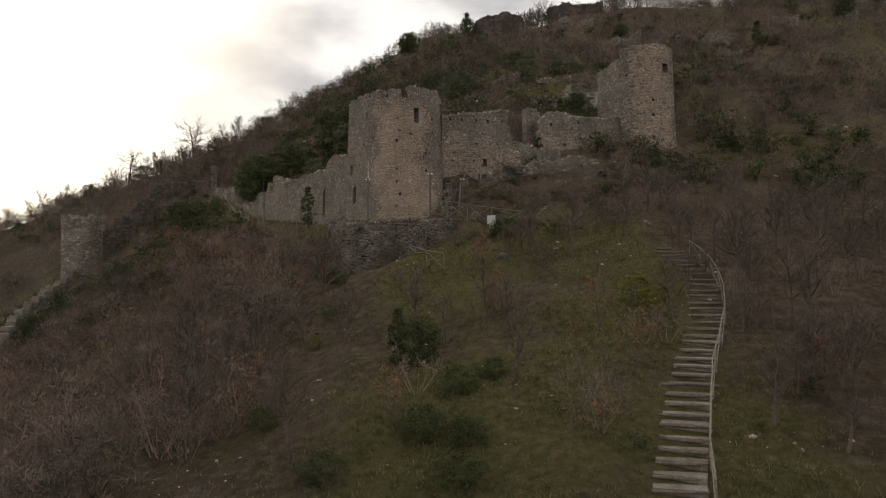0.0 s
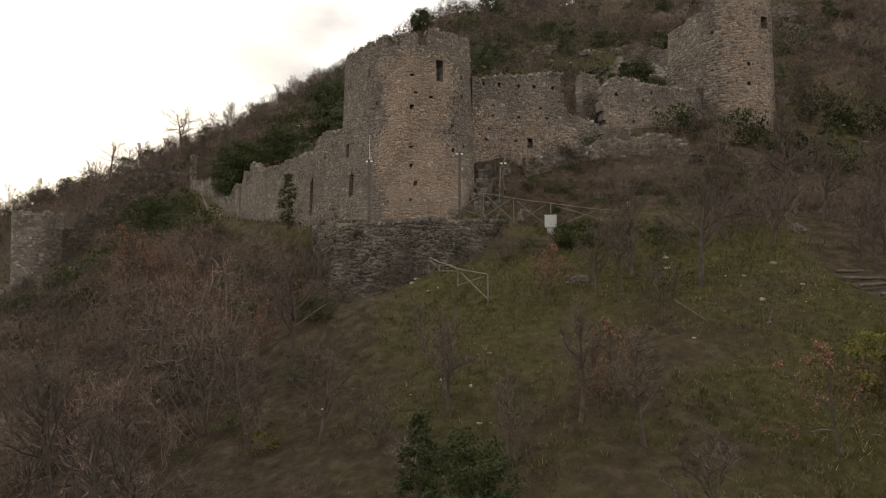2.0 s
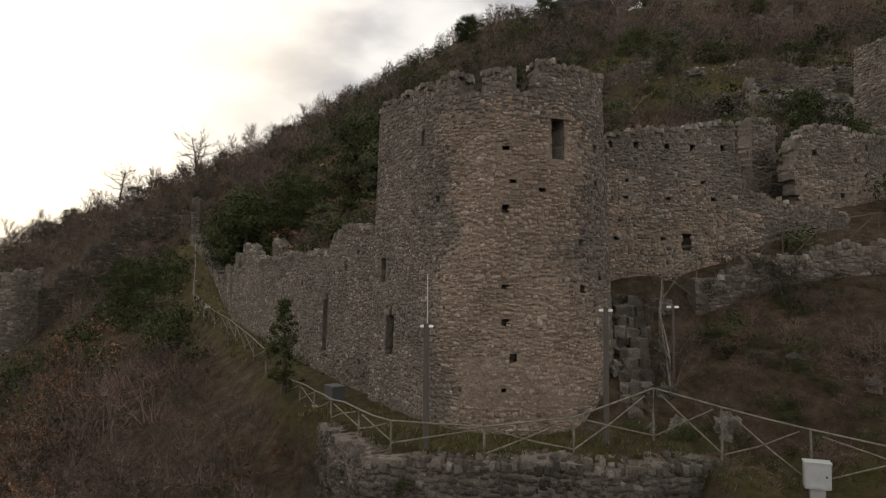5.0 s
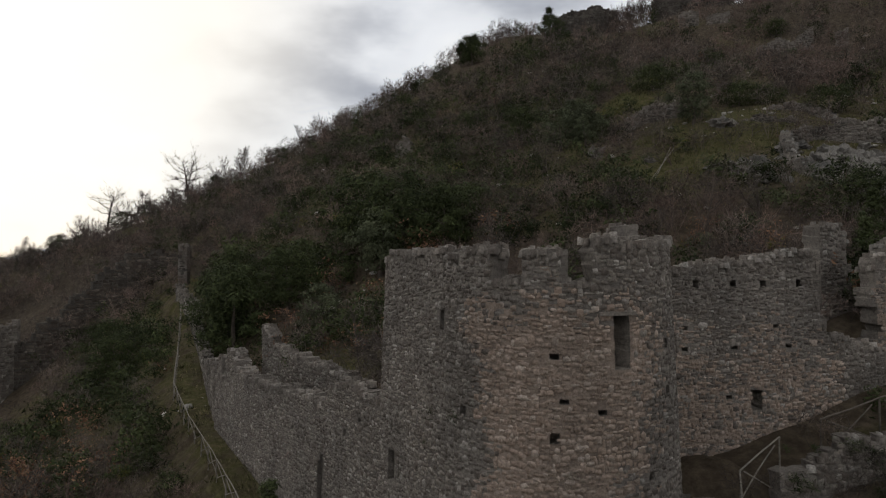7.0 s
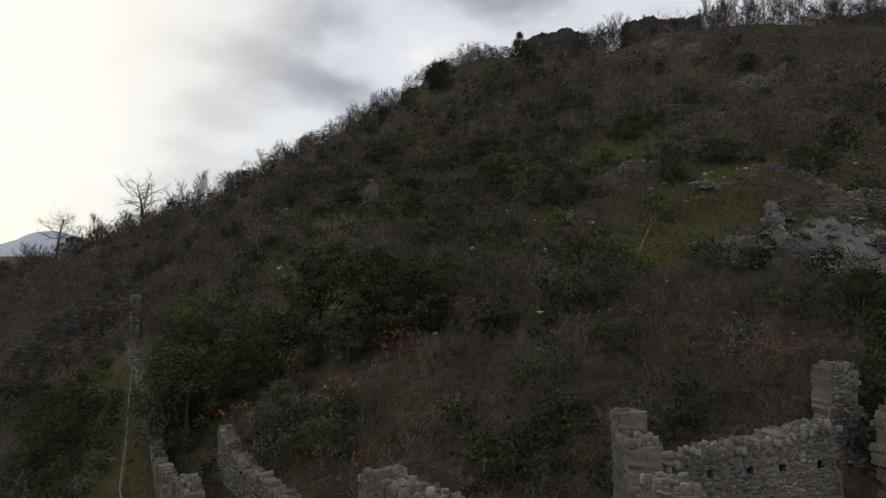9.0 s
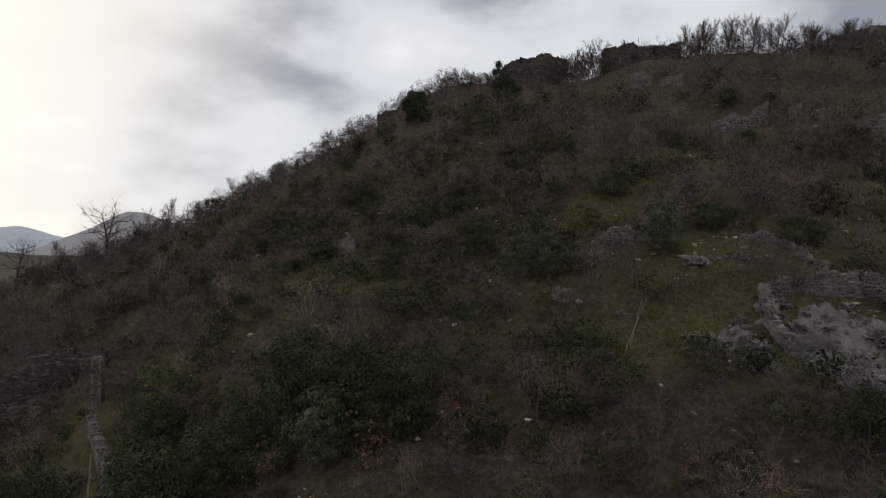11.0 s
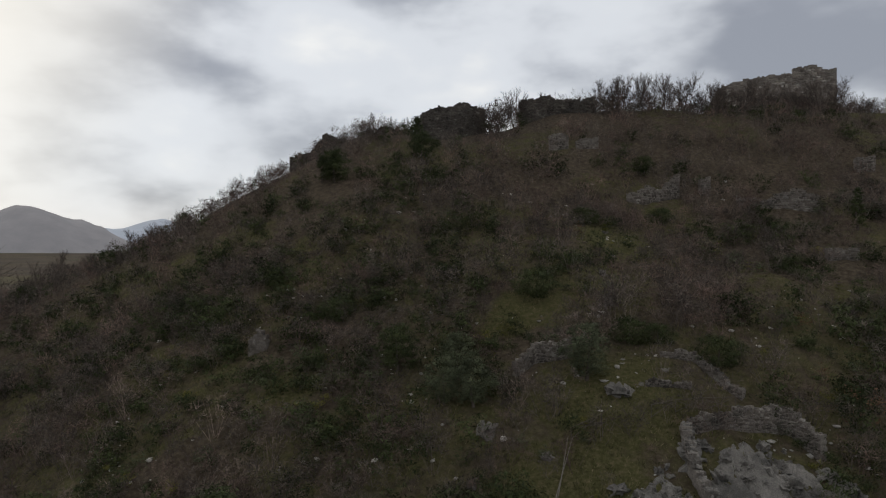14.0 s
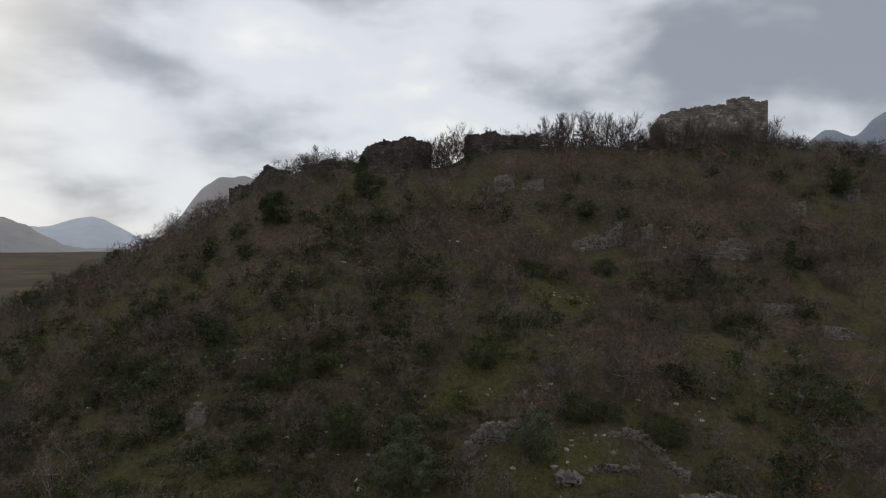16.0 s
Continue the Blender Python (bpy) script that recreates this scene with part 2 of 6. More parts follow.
box_mat = plain("grey_enamel", (0.36, 0.38, 0.39), 0.5)
concrete_mat = plain("concrete", (0.27, 0.27, 0.27), 0.9)
post_mat = plain("dark_post", (0.07, 0.06, 0.055), 0.7)
steel_mat = plain("galvanised_steel", (0.45, 0.46, 0.47), 0.45, 0.6)
white_mat = plain("white_housing", (0.78, 0.78, 0.76), 0.5)


def tread_build(nt, bsdf):
    earth = ramp_of(nt, grain(nt, 5.0, 6.0, 0.7), [(0.3, (0.060, 0.050, 0.036)), (0.7, (0.125, 0.105, 0.082))])
    gravel = ramp_of(nt, grain(nt, 26.0, 4.0, 0.8), [(0.35, (0.09, 0.082, 0.07)), (0.7, (0.34, 0.325, 0.30))])
    patch = ramp_of(nt, grain(nt, 0.5, 5.0, 0.7), [(0.46, (0, 0, 0)), (0.62, (0.9, 0.9, 0.9))])
    nt.links.new(blend(nt, earth, gravel, patch), bsdf.inputs["Base Color"])
    bsdf.inputs["Roughness"].default_value = 1.0
    bump(nt, bsdf, grain(nt, 20.0, 6.0, 0.8), 1.0, 0.05)


soil_mat = material("trodden_earth_and_gravel", tread_build)
slate_mat = plain("dark_slate_panel", (0.06, 0.065, 0.07), 0.6)


# aerial haze put into the hills themselves: a pale base colour plus faint emission
def haze_material(name, color, haze_glow, strength):
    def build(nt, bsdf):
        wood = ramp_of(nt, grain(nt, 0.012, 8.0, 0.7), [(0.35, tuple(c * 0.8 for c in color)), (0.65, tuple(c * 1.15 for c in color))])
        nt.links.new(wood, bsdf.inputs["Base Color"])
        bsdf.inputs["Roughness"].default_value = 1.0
        bsdf.inputs["Emission Color"].default_value = (*haze_glow, 1)
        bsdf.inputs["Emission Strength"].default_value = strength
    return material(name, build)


far_hill_mat = haze_material("hazed_wooded_hill", (0.13, 0.115, 0.11), (0.40, 0.42, 0.47), 0.30)
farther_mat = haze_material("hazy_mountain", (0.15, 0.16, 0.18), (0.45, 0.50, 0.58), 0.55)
blue_haze_mat = haze_material("blue_haze_mountain", (0.08, 0.09, 0.11), (0.30, 0.36, 0.45), 0.32)

# ---- building tools ----
rng = np.random.default_rng(7)


def link_mesh(name, verts, faces, mat, parent=None, label="", smooth=False):
    """One mesh object from corner points and faces."""
    me = bpy.data.meshes.new(name)
    me.from_pydata([tuple(v) for v in verts], [], [tuple(f) for f in faces])
    me.materials.append(mat)
    if smooth:
        me.polygons.foreach_set("use_smooth", [True] * len(me.polygons))
    me.update()
    ob = new(name, me)
    if parent:
        ob.parent = parent
    return tagged(ob, label)


def link_arrays(name, verts, tris, mat, parent=None, label=""):
    """The same for large numpy arrays of points (n, 3) and faces (m, k)."""
    verts, tris = np.asarray(verts, np.float32), np.asarray(tris, np.int32)
    k = tris.shape[1]
    me = bpy.data.meshes.new(name)
    me.vertices.add(len(verts))
    me.vertices.foreach_set("co", verts.ravel())
    me.loops.add(tris.size)
    me.loops.foreach_set("vertex_index", tris.ravel())
    me.polygons.add(len(tris))
    me.polygons.foreach_set("loop_start", np.arange(0, tris.size, k, dtype=np.int32))
    me.polygons.foreach_set("loop_total", np.full(len(tris), k, np.int32))
    me.materials.append(mat)
    me.update(calc_edges=True)
    ob = new(name, me)
    if parent:
        ob.parent = parent
    return tagged(ob, label)


def part(name, bm, mat, parent=None, label=""):
    me = bpy.data.meshes.new(name)
    bm.to_mesh(me)
    bm.free()
    me.materials.append(mat)
    ob = new(name, me)
    if parent:
        ob.parent = parent
    return tagged(ob, label)


def group_at(name, x, y, z, label, category, kind="", group=""):
    ob = new(name)
    ob.location = (x, y, z)
    ob.empty_display_size = 0.2
    return tagged(ob, label, category, group, kind)


def smooth01(a, b, x):
    t = np.clip((np.asarray(x, float) - a) / (b - a), 0, 1)
    return t * t * (3 - 2 * t)


def value_noise(x, y, scale, seed=0):
    """Smooth noise in 0..1 over the plan."""
    x, y = np.asarray(x, float) / scale, np.asarray(y, float) / scale
    xi, yi = np.floor(x), np.floor(y)
    fx, fy = x - xi, y - yi
    fx, fy = fx * fx * (3 - 2 * fx), fy * fy * (3 - 2 * fy)

    def h(a, b):
        v = np.sin(a * 127.1 + b * 311.7 + seed * 74.7) * 43758.5453
        return v - np.floor(v)
    return (h(xi, yi) * (1 - fx) + h(xi + 1, yi) * fx) * (1 - fy) + (h(xi, yi + 1) * (1 - fx) + h(xi + 1, yi + 1) * fx) * fy


# ---- the lie of the land ----
LAND_X = [-140, -85, -45, -22, -6, 10, 30, 60, 110]
LAND_Y = [-25, 15, 38, 58, 85, 105, 130, 168, 215]
LAND_Z = [
    [-20.3, -10.5, -7.2, -4.4, -1.1, -1.6, -0.2, -0.3, -3.7],
    [-9.1, -7.6, -2.3, 5.8, 10, 9.7, 11.1, 11.4, 9.8],
    [-6.6, -5.1, 2.1, 9.1, 14.7, 17.1, 17.6, 18.7, 19.7],
    [-4.9, -1, 5.8, 16.4, 22.7, 25.4, 23, 26.1, 29.1],
    [-1.6, 2.5, 15.7, 27.9, 34.5, 38, 37.1, 38, 38],
    [3.7, 7.3, 24.7, 38.6, 43.2, 48.1, 48.4, 46.7, 45.4],
    [13.1, 22.2, 38.5, 50.4, 55.9, 58.8, 58.5, 59.8, 56.9],
    [19.6, 38.3, 54.4, 67, 75.4, 75.2, 80.1, 81.5, 82],
    [9.7, 25.4, 50.2, 59, 62.9, 65, 66, 72.8, 79],
]


def spline_weights(stations, x):
    s, n = np.array(stations, float), len(stations)
    D = np.stack([np.gradient(np.eye(n)[j], s) for j in range(n)], 1)
    i = np.clip(np.searchsorted(s, x) - 1, 0, n - 2)
    h = s[i + 1] - s[i]
    t = np.clip((x - s[i]) / h, 0, 1)
    w, r = np.zeros((len(x), n)), np.arange(len(x))
    w[r, i] += 2 * t**3 - 3 * t**2 + 1
    w[r, i + 1] += -2 * t**3 + 3 * t**2
    return w + ((t**3 - 2 * t**2 + t) * h)[:, None] * D[i] + ((t**3 - t**2) * h)[:, None] * D[i + 1]


# the edge of the walled terrace in front of the castle, with its ground height
EDGE = np.array([(-38, 104, 30.6), (-31, 94, 27.9), (-25.9, 81.6, 25.2), (-16.7, 67.6, 23.3), (-12.2, 60.4, 22.5), (-9.0, 56.2, 22.55),
                 (-7.3, 53.7, 22.55), (-4.0, 53.1, 22.6), (-0.4, 53.0, 22.75), (2.6, 52.0, 22.45), (7.0, 51.2, 22.0)])


def edge_of(x, y):
    """Signed distance to the terrace's edge (positive on the castle's side), the height there, and the place along it."""
    best, side, height, along = np.full(len(x), 1e9), np.ones(len(x)), np.zeros(len(x)), np.zeros(len(x))
    run = 0.0
    for a, b in zip(EDGE[:-1], EDGE[1:]):
        d = b[:2] - a[:2]
        L = np.hypot(*d)
        t = np.clip(((x - a[0]) * d[0] + (y - a[1]) * d[1]) / L**2, 0, 1)
        dist = np.hypot(x - a[0] - t * d[0], y - a[1] - t * d[1])
        cross = d[0] * (y - a[1]) - d[1] * (x - a[0])
        near = dist < best
        best = np.where(near, dist, best)
        side = np.where(near, np.sign(cross), side)
        height = np.where(near, a[2] + t * (b[2] - a[2]), height)
        along = np.where(near, run + t * L, along)
        run += L
    return best * side, height, along


EDGE_RUN = np.r_[0, np.cumsum(np.hypot(*np.diff(EDGE[:, :2], axis=0).T))]


STAIR = [(8.3, 20.5), (8.6, 22.4), (9.1, 23.7), (10.0, 26.2), (10.9, 28.5), (11.9, 30.8), (13.2, 33.4), (14.15, 35.8), (15.0, 39.5), (15.2, 42.2), (14.6, 45.0)]


STEPS = [(0.35, 56.3), (0.9, 61.4)]


def line_distance(x, y, line):
    best = np.full(len(x), 1e9)
    for (ax, ay), (bx, by) in zip(line[:-1], line[1:]):
        L2 = (bx - ax) ** 2 + (by - ay) ** 2
        t = np.clip(((x - ax) * (bx - ax) + (y - ay) * (by - ay)) / L2, 0, 1)
        best = np.minimum(best, np.hypot(x - ax - t * (bx - ax), y - ay - t * (by - ay)))
    return best


def land(x, y, rough=True):
    """Ground height at places of the plan."""
    x, y = np.atleast_1d(np.asarray(x, float)), np.atleast_1d(np.asarray(y, float))
    cx, cy = np.clip(x, -140, 110), np.clip(y, -25, 215)
    z = np.einsum("ni,nj,ji->n", spline_weights(LAND_X, cx), spline_weights(LAND_Y, cy), np.array(LAND_Z))
    z = z + 12.5 * np.exp(-(((x - 100) / 20) ** 2 + ((y - 206) / 12) ** 2))          # the keep's knoll
    # beyond the hill the ground falls to a plain that climbs gently towards the far hills
    far = np.hypot(x - cx, y - cy)
    out_d = np.hypot(x, y)
    plain_z = -12 + 105 * np.clip(out_d / 4600, 0, 1.1) ** 1.0
    z = z + (plain_z - z) * smooth01(0, 260, far)
    # the terrace
    d, zt, along = edge_of(x, y)
    walled = smooth01(EDGE_RUN[4], EDGE_RUN[6], along) * (1 - smooth01(EDGE_RUN[8], EDGE_RUN[8] + 2.0, along))
    flat = smooth01(0.1, 0.45, d) * (1 - smooth01(2.0, 6.5, d)) * smooth01(-1, 3, along) * (1 - smooth01(EDGE_RUN[9], EDGE_RUN[-1], along))
    z = z + (zt + 0.03 * np.clip(d, 0, 5) - z) * flat
    foot = zt - 2.5 - 2.0 * smooth01(EDGE_RUN[8], EDGE_RUN[6], along)
    drop = walled * smooth01(-7.5, -2.2, d) * (1 - smooth01(0.1, 0.4, d))
    z = z + (np.minimum(foot + 0.12 * (d + 0.4), z) - z) * drop
    z = z - 0.62 * np.exp(-(((x - 4.0) / 2.2) ** 2 + ((y - 52.2) / 1.7) ** 2))          # the dip by the cabinet
    bank = line_distance(x, y, STEPS)
    rise = np.interp(y, [55.0, 56.3, 61.4, 64], [22.7, 23.0, 27.2, 28.0]) + 0.1
    z = np.where(x > -1.5, z + (np.maximum(z, rise) - z) * (1 - smooth01(0.9, 2.6, bank)), z)
    if rough:
        near = 1 - smooth01(0, 300, far)
        z = z + near * (1 - 0.8 * flat) * smooth01(0.9, 2.4, line_distance(x, y, STAIR)) * (0.9 * (value_noise(x, y, 7.0, 3) - 0.5) + 0.45 * (value_noise(x, y, 2.6, 5) - 0.5) + 0.16 * (value_noise(x, y, 0.9, 9) - 0.5))
    return z


def turf(x, y):
    """How grassy the ground is, 0 to 1."""
    g = (0.26 + 0.52 * value_noise(x, y, 5.0, 12)) * smooth01(-9, 0, x) * (1 - smooth01(12, 17, x)) * (1 - smooth01(47, 55, y)) * smooth01(5, 15, y)
    for px, py, rx, ry, v in ((7, 90, 7, 6.5, 0.8), (3, 98, 6, 4, 0.5), (12, 97, 8, 6, 0.8), (9, 109.5, 6, 3, 0.85), (23, 124, 8, 8, 0.65), (-13, 108.5, 5, 3, 0.65), (-7, 103, 5, 3, 0.5), (16, 112, 8, 7, 0.55), (-3, 97.5, 4, 3, 0.4), (-18, 159, 6, 5, 0.4), (27, 139, 6, 6, 0.45), (15, 132, 8, 6, 0.55),
                              (12, 118, 10, 8, 0.4), (30, 140, 12, 6, 0.4), (-16, 78, 4, 6, 0.5), (10, 63.5, 5, 1.2, 0.45), (-24, 82, 2.5, 4, 0.6), (7, 52.5, 5, 2, 0.35), (-20, 42, 8, 5, 0.35), (-10, 30, 8, 8, 0.3)):
        g = np.maximum(g, v * np.exp(-(((x - px) / rx) ** 2 + ((y - py) / ry) ** 2)))
    g = np.maximum(g, 0.40 * smooth01(0.3, 0.7, value_noise(x, y, 11.0, 71)) * smooth01(60, 75, y))
    d, _, along = edge_of(x, y)
    g = np.maximum(g, 0.42 * smooth01(-0.2, 0.3, d) * (1 - smooth01(2.5, 4.5, d)))
    return g


# ---- masonry ----
class Wall:
    """A rubble wall along a line of the plan, its outer face to the right of the way. solid(s, z) tells where there is masonry, 2 marks a blind hole."""

    def __init__(self, line, thick, z0, z1, solid, batter=lambda s, z: 0.0, cell=0.28):
        self.line = np.array(line, float)
        self.run = np.r_[0, np.cumsum(np.hypot(*np.diff(self.line, axis=0).T))]
        self.length, self.thick, self.z0, self.z1, self.solid, self.batter, self.cell = self.run[-1], thick, z0, z1, solid, batter, cell

    def place(self, s, z, off):
        s = np.clip(np.asarray(s, float), 0, self.length)
        x, y = np.interp(s, self.run, self.line[:, 0]), np.interp(s, self.run, self.line[:, 1])
        e = 0.35
        ax, bx = np.interp(s - e, self.run, self.line[:, 0]), np.interp(s + e, self.run, self.line[:, 0])
        ay, by = np.interp(s - e, self.run, self.line[:, 1]), np.interp(s + e, self.run, self.line[:, 1])
        n = np.hypot(bx - ax, by - ay) + 1e-9
        nx, ny = (by - ay) / n, -(bx - ax) / n
        o = off + self.batter(s, z)
        return np.stack([x + nx * o, y + ny * o, np.broadcast_to(z, np.shape(x))], -1)

    def nearest(self, x, y):
        s = np.linspace(0, self.length, 800)
        p = self.place(s, 0 * s, 0.0)
        return float(s[np.argmin(np.hypot(p[:, 0] - x, p[:, 1] - y))])

    def core(self, name, mat, parent, label="", warm=None):
        ns, nz = max(2, int(self.length / self.cell)), max(2, int((self.z1 - self.z0) / (self.cell * 0.6)))
        S, Z = np.linspace(0, self.length, ns + 1), np.linspace(self.z0, self.z1, nz + 1)
        sc, zc = (S[1:] + S[:-1]) / 2, (Z[1:] + Z[:-1]) / 2
        kind = np.zeros((ns + 2, nz + 2), int)
        for i in range(ns):
            for j in range(nz):
                kind[i + 1, j + 1] = self.solid(sc[i], zc[j])
        verts, ids, faces, pinkish = [], {}, [], []
        jit = np.random.default_rng(len(name) + ns)
        wob = jit.normal(0, 0.035, (ns + 1, nz + 1, 3))

        def vert(i, j, side):
            key = (i, j, side)
            if key not in ids:
                off = {0: 0.0, 1: -self.thick, 2: -0.42}[side]
                p = self.place(S[i], Z[j], off)
                ids[key] = len(verts)
                verts.append(p + wob[i, j] * (1 if side else 0.16))
            return ids[key]

        for i in range(ns):
            for j in range(nz):
                k = kind[i + 1, j + 1]
                if not k:
                    continue
                front = 0 if k == 1 else 2
                if warm and warm(sc[i], zc[j]):
                    pinkish.append(len(faces))
                faces.append((vert(i, j, front), vert(i + 1, j, front), vert(i + 1, j + 1, front), vert(i, j + 1, front)))
                faces.append((vert(i, j, 1), vert(i, j + 1, 1), vert(i + 1, j + 1, 1), vert(i + 1, j, 1)))
                for (di, dj), (a, b) in (((-1, 0), ((i, j), (i, j + 1))), ((1, 0), ((i + 1, j + 1), (i + 1, j))), ((0, -1), ((i + 1, j), (i, j))), ((0, 1), ((i, j + 1), (i + 1, j + 1)))):
                    other = kind[i + 1 + di, j + 1 + dj]
                    if not other:
                        faces.append((vert(*a, front), vert(*b, front), vert(*b, 1), vert(*a, 1)))
                    elif k == 1 and other == 2:
                        faces.append((vert(*a, 0), vert(*b, 0), vert(*b, 2), vert(*a, 2)))
        ob = link_mesh(name, verts, faces, mat, parent, label)
        if warm:
            ob.data.materials.append(mortar_warm)
            for k in pinkish:
                ob.data.polygons[k].material_index = 1
        return ob

    def stones(self, seed, long=0.27, tall=0.15, faces=("outer", "inner", "top"), rough=0.018, gap=0.002, low=None):
        """Corner points (n, 12, 3) of the face stones, with their s, z and face. Each is an uneven six-cornered block."""
        r = np.random.default_rng(seed)
        rows = []                                    # s, z, half length, half height, how proud, face
        for face in faces:
            if face == "top":
                for s in np.arange(0.05, self.length, max(0.17, long * 0.7)):
                    tops = [z for z in np.arange(self.z1, self.z0, -self.cell * 0.25) if self.solid(s, z) == 1]
                    if tops:
                        for o in np.arange(0.06, self.thick, max(0.19, long * 0.7)):
                            rows.append((s + r.normal(0, 0.06), tops[0] + r.uniform(-0.06, 0.09), min(long, 0.24) * r.uniform(0.3, 0.62), tall * r.uniform(0.4, 0.8), o + r.normal(0, 0.03), 1))
                continue
            z = self.z0
            while z < self.z1:
                h = tall * r.uniform(0.55, 1.35)
                s = -r.uniform(0, long)
                while s < self.length:
                    w = long * (r.uniform(0.4, 1.35) if r.random() > 0.1 else r.uniform(1.3, 2.0))
                    hh = h * (r.uniform(0.7, 1.15) if r.random() > 0.2 else r.uniform(1.2, 1.9))
                    cs, cz = s + w / 2, z + h / 2 + 0.08 * math.sin(s * 1.3 + z * 0.7) + r.normal(0, 0.045)
                    s += w
                    if 0 < cs < self.length and (low is None or cz > low) and all(self.solid(cs + a * w * 0.4, cz + b * hh * 0.4) == 1 for a in (-1, 0, 1) for b in (-1, 1)):
                        rows.append((cs, cz, w / 2 - gap, hh / 2 - gap, rough * r.uniform(0.2, 1.7), 0 if face == "outer" else 2))
                z += h
        R = np.array(rows).reshape(-1, 6)
        n = len(R)
        ang = np.arange(6)[None] * 1.0472 + 0.5236 + r.normal(0, 0.2, (n, 6))
        swell = r.uniform(0.92, 1.24, (n, 6))
        ca, sa = np.cos(ang), np.sin(ang)
        ca, sa = np.sign(ca) * np.abs(ca) ** 0.65 * swell, np.sign(sa) * np.abs(sa) ** 0.65 * swell
        inset = r.uniform(0.78, 0.92, (n, 1))
        out = np.zeros((n, 12, 3))
        topf, side, base = R[:, 5] == 1, np.where(R[:, 5] == 2, -1.0, 1.0)[:, None], np.where(R[:, 5] == 2, -self.thick, 0.0)[:, None]
        tilt = r.normal(0, 0.3, (n, 2))
        for ring, k in ((0, 1.0), (1, inset)):
            u, v = R[:, 2:3] * ca * k, R[:, 3:4] * sa * k
            push = base + side * (0.003 + R[:, 4:5] * (1 + tilt[:, :1] * ca + tilt[:, 1:] * sa) if ring else -0.012)
            face_pts = self.place((R[:, 0:1] + u).ravel(), (R[:, 1:2] + v).ravel(), (push + 0 * u).ravel()).reshape(n, 6, 3)
            hgt = R[:, 1:2] + (r.uniform(0.02, 0.09, (n, 1)) + 0.05 * (tilt[:, :1] * ca + tilt[:, 1:] * sa) if ring else -0.12)
            top_pts = self.place((R[:, 0:1] + u).ravel(), (hgt + 0 * u).ravel(), (-R[:, 4:5] + sa * k * 0.12).ravel()).reshape(n, 6, 3)
            out[:, ring * 6:ring * 6 + 6] = np.where(topf[:, None, None], top_pts, face_pts)
        # tops wind the other way round
        return out, R[:, (0, 1, 5)]


BLOCK = np.array([(6, 7, 8, 9), (6, 9, 10, 11)] + [(i, (i + 1) % 6, (i + 1) % 6 + 6, i + 6) for i in range(6)])


def join_blocks(name, blocks, mat, parent, label):
    faces = (np.arange(len(blocks))[:, None, None] * 12 + BLOCK[None]).reshape(-1, 4)
    return tagged(link_arrays(name, blocks.reshape(-1, 3), faces, mat, parent, label), kind="stuff")


def masonry(name, label, category, wall, seed, mat, long=0.27, tall=0.15, faces=("outer", "inner", "top"), warm=None, kind="structure", rough=0.018):
    """A wall with its mortar core and its face stones; warm(s, z) picks the warmer stones."""
    p = wall.place(wall.length / 2, wall.z0, 0)
    top = group_at(name, *p, label, category, kind)
    back = Matrix.Translation(-Vector(p))
    kids = [wall.core("core", mortar_dark if mat in (crest_stone, shade_stone) else mortar, top, "recessed lime mortar between the stones", warm)]
    blocks, where = wall.stones(seed, long, tall, faces, rough)
    if warm is None:
        kids.append(join_blocks("stonework", blocks, mat, top, "rough grey rubble stones"))
    else:
        pick = np.array([bool(warm(s, z)) and f == 0 for s, z, f in where])
        kids.append(join_blocks("stonework", blocks[~pick], mat, top, "rough grey rubble stones"))
        kids.append(join_blocks("warm_stonework", blocks[pick], stone_warm, top, "warm pinkish-brown rubble stones"))
    for k in kids:
        k.data.transform(back)
    return top


# ---- plants: spikes for twigs, small blades for leaves ----
def unit(v):
    return v / (np.linalg.norm(v, axis=-1, keepdims=True) + 1e-9)


def spikes(base, tip, width):
    """Three-sided tapering twigs: base and tip (n, 3), width (n,)."""
    n = len(base)
    d = unit(tip - base)
    a = unit(np.cross(d, np.where(np.abs(d[:, 2:3]) < 0.9, (0.0, 0.0, 1.0), (1.0, 0.0, 0.0))))
    b = np.cross(d, a)
    v = np.stack([base + width[:, None] * (a * math.cos(t) + b * math.sin(t)) for t in (0, 2.09, 4.19)] + [tip], 1)
    f = np.array([(0, 1, 3), (1, 2, 3), (2, 0, 3)])
    return v.reshape(-1, 3), (np.arange(n)[:, None, None] * 4 + f[None]).reshape(-1, 3)


def slivers(base, tip, width, r, out_way=None):
    """Fine twigs too thin to show sides: one narrow triangle each, turned outwards where out_way is given."""
    n = len(base)
    facing = r.normal(size=(n, 3)) if out_way is None else out_way + r.normal(0, 0.35, (n, 3))
    a = unit(np.cross(tip - base, facing)) * width[:, None]
    return np.stack([base - a, base + a, tip], 1).reshape(-1, 3), np.arange(n * 3).reshape(-1, 3)


def blades(centre, size, r, flat=0.0):
    """Small leaves: one bent pair of triangles each."""
    n = len(centre)
    d = unit(r.normal(size=(n, 3)) * (1, 1, 1 - flat))
    a = unit(np.cross(d, r.normal(size=(n, 3))))
    nrm = np.cross(d, a)
    v = np.stack([centre - d * size[:, None], centre + a * size[:, None] * 0.5 + nrm * size[:, None] * 0.15, centre + d * size[:, None], centre - a * size[:, None] * 0.5 + nrm * size[:, None] * 0.15], 1)
    return v.reshape(-1, 3), np.arange(n * 4).reshape(-1, 4)


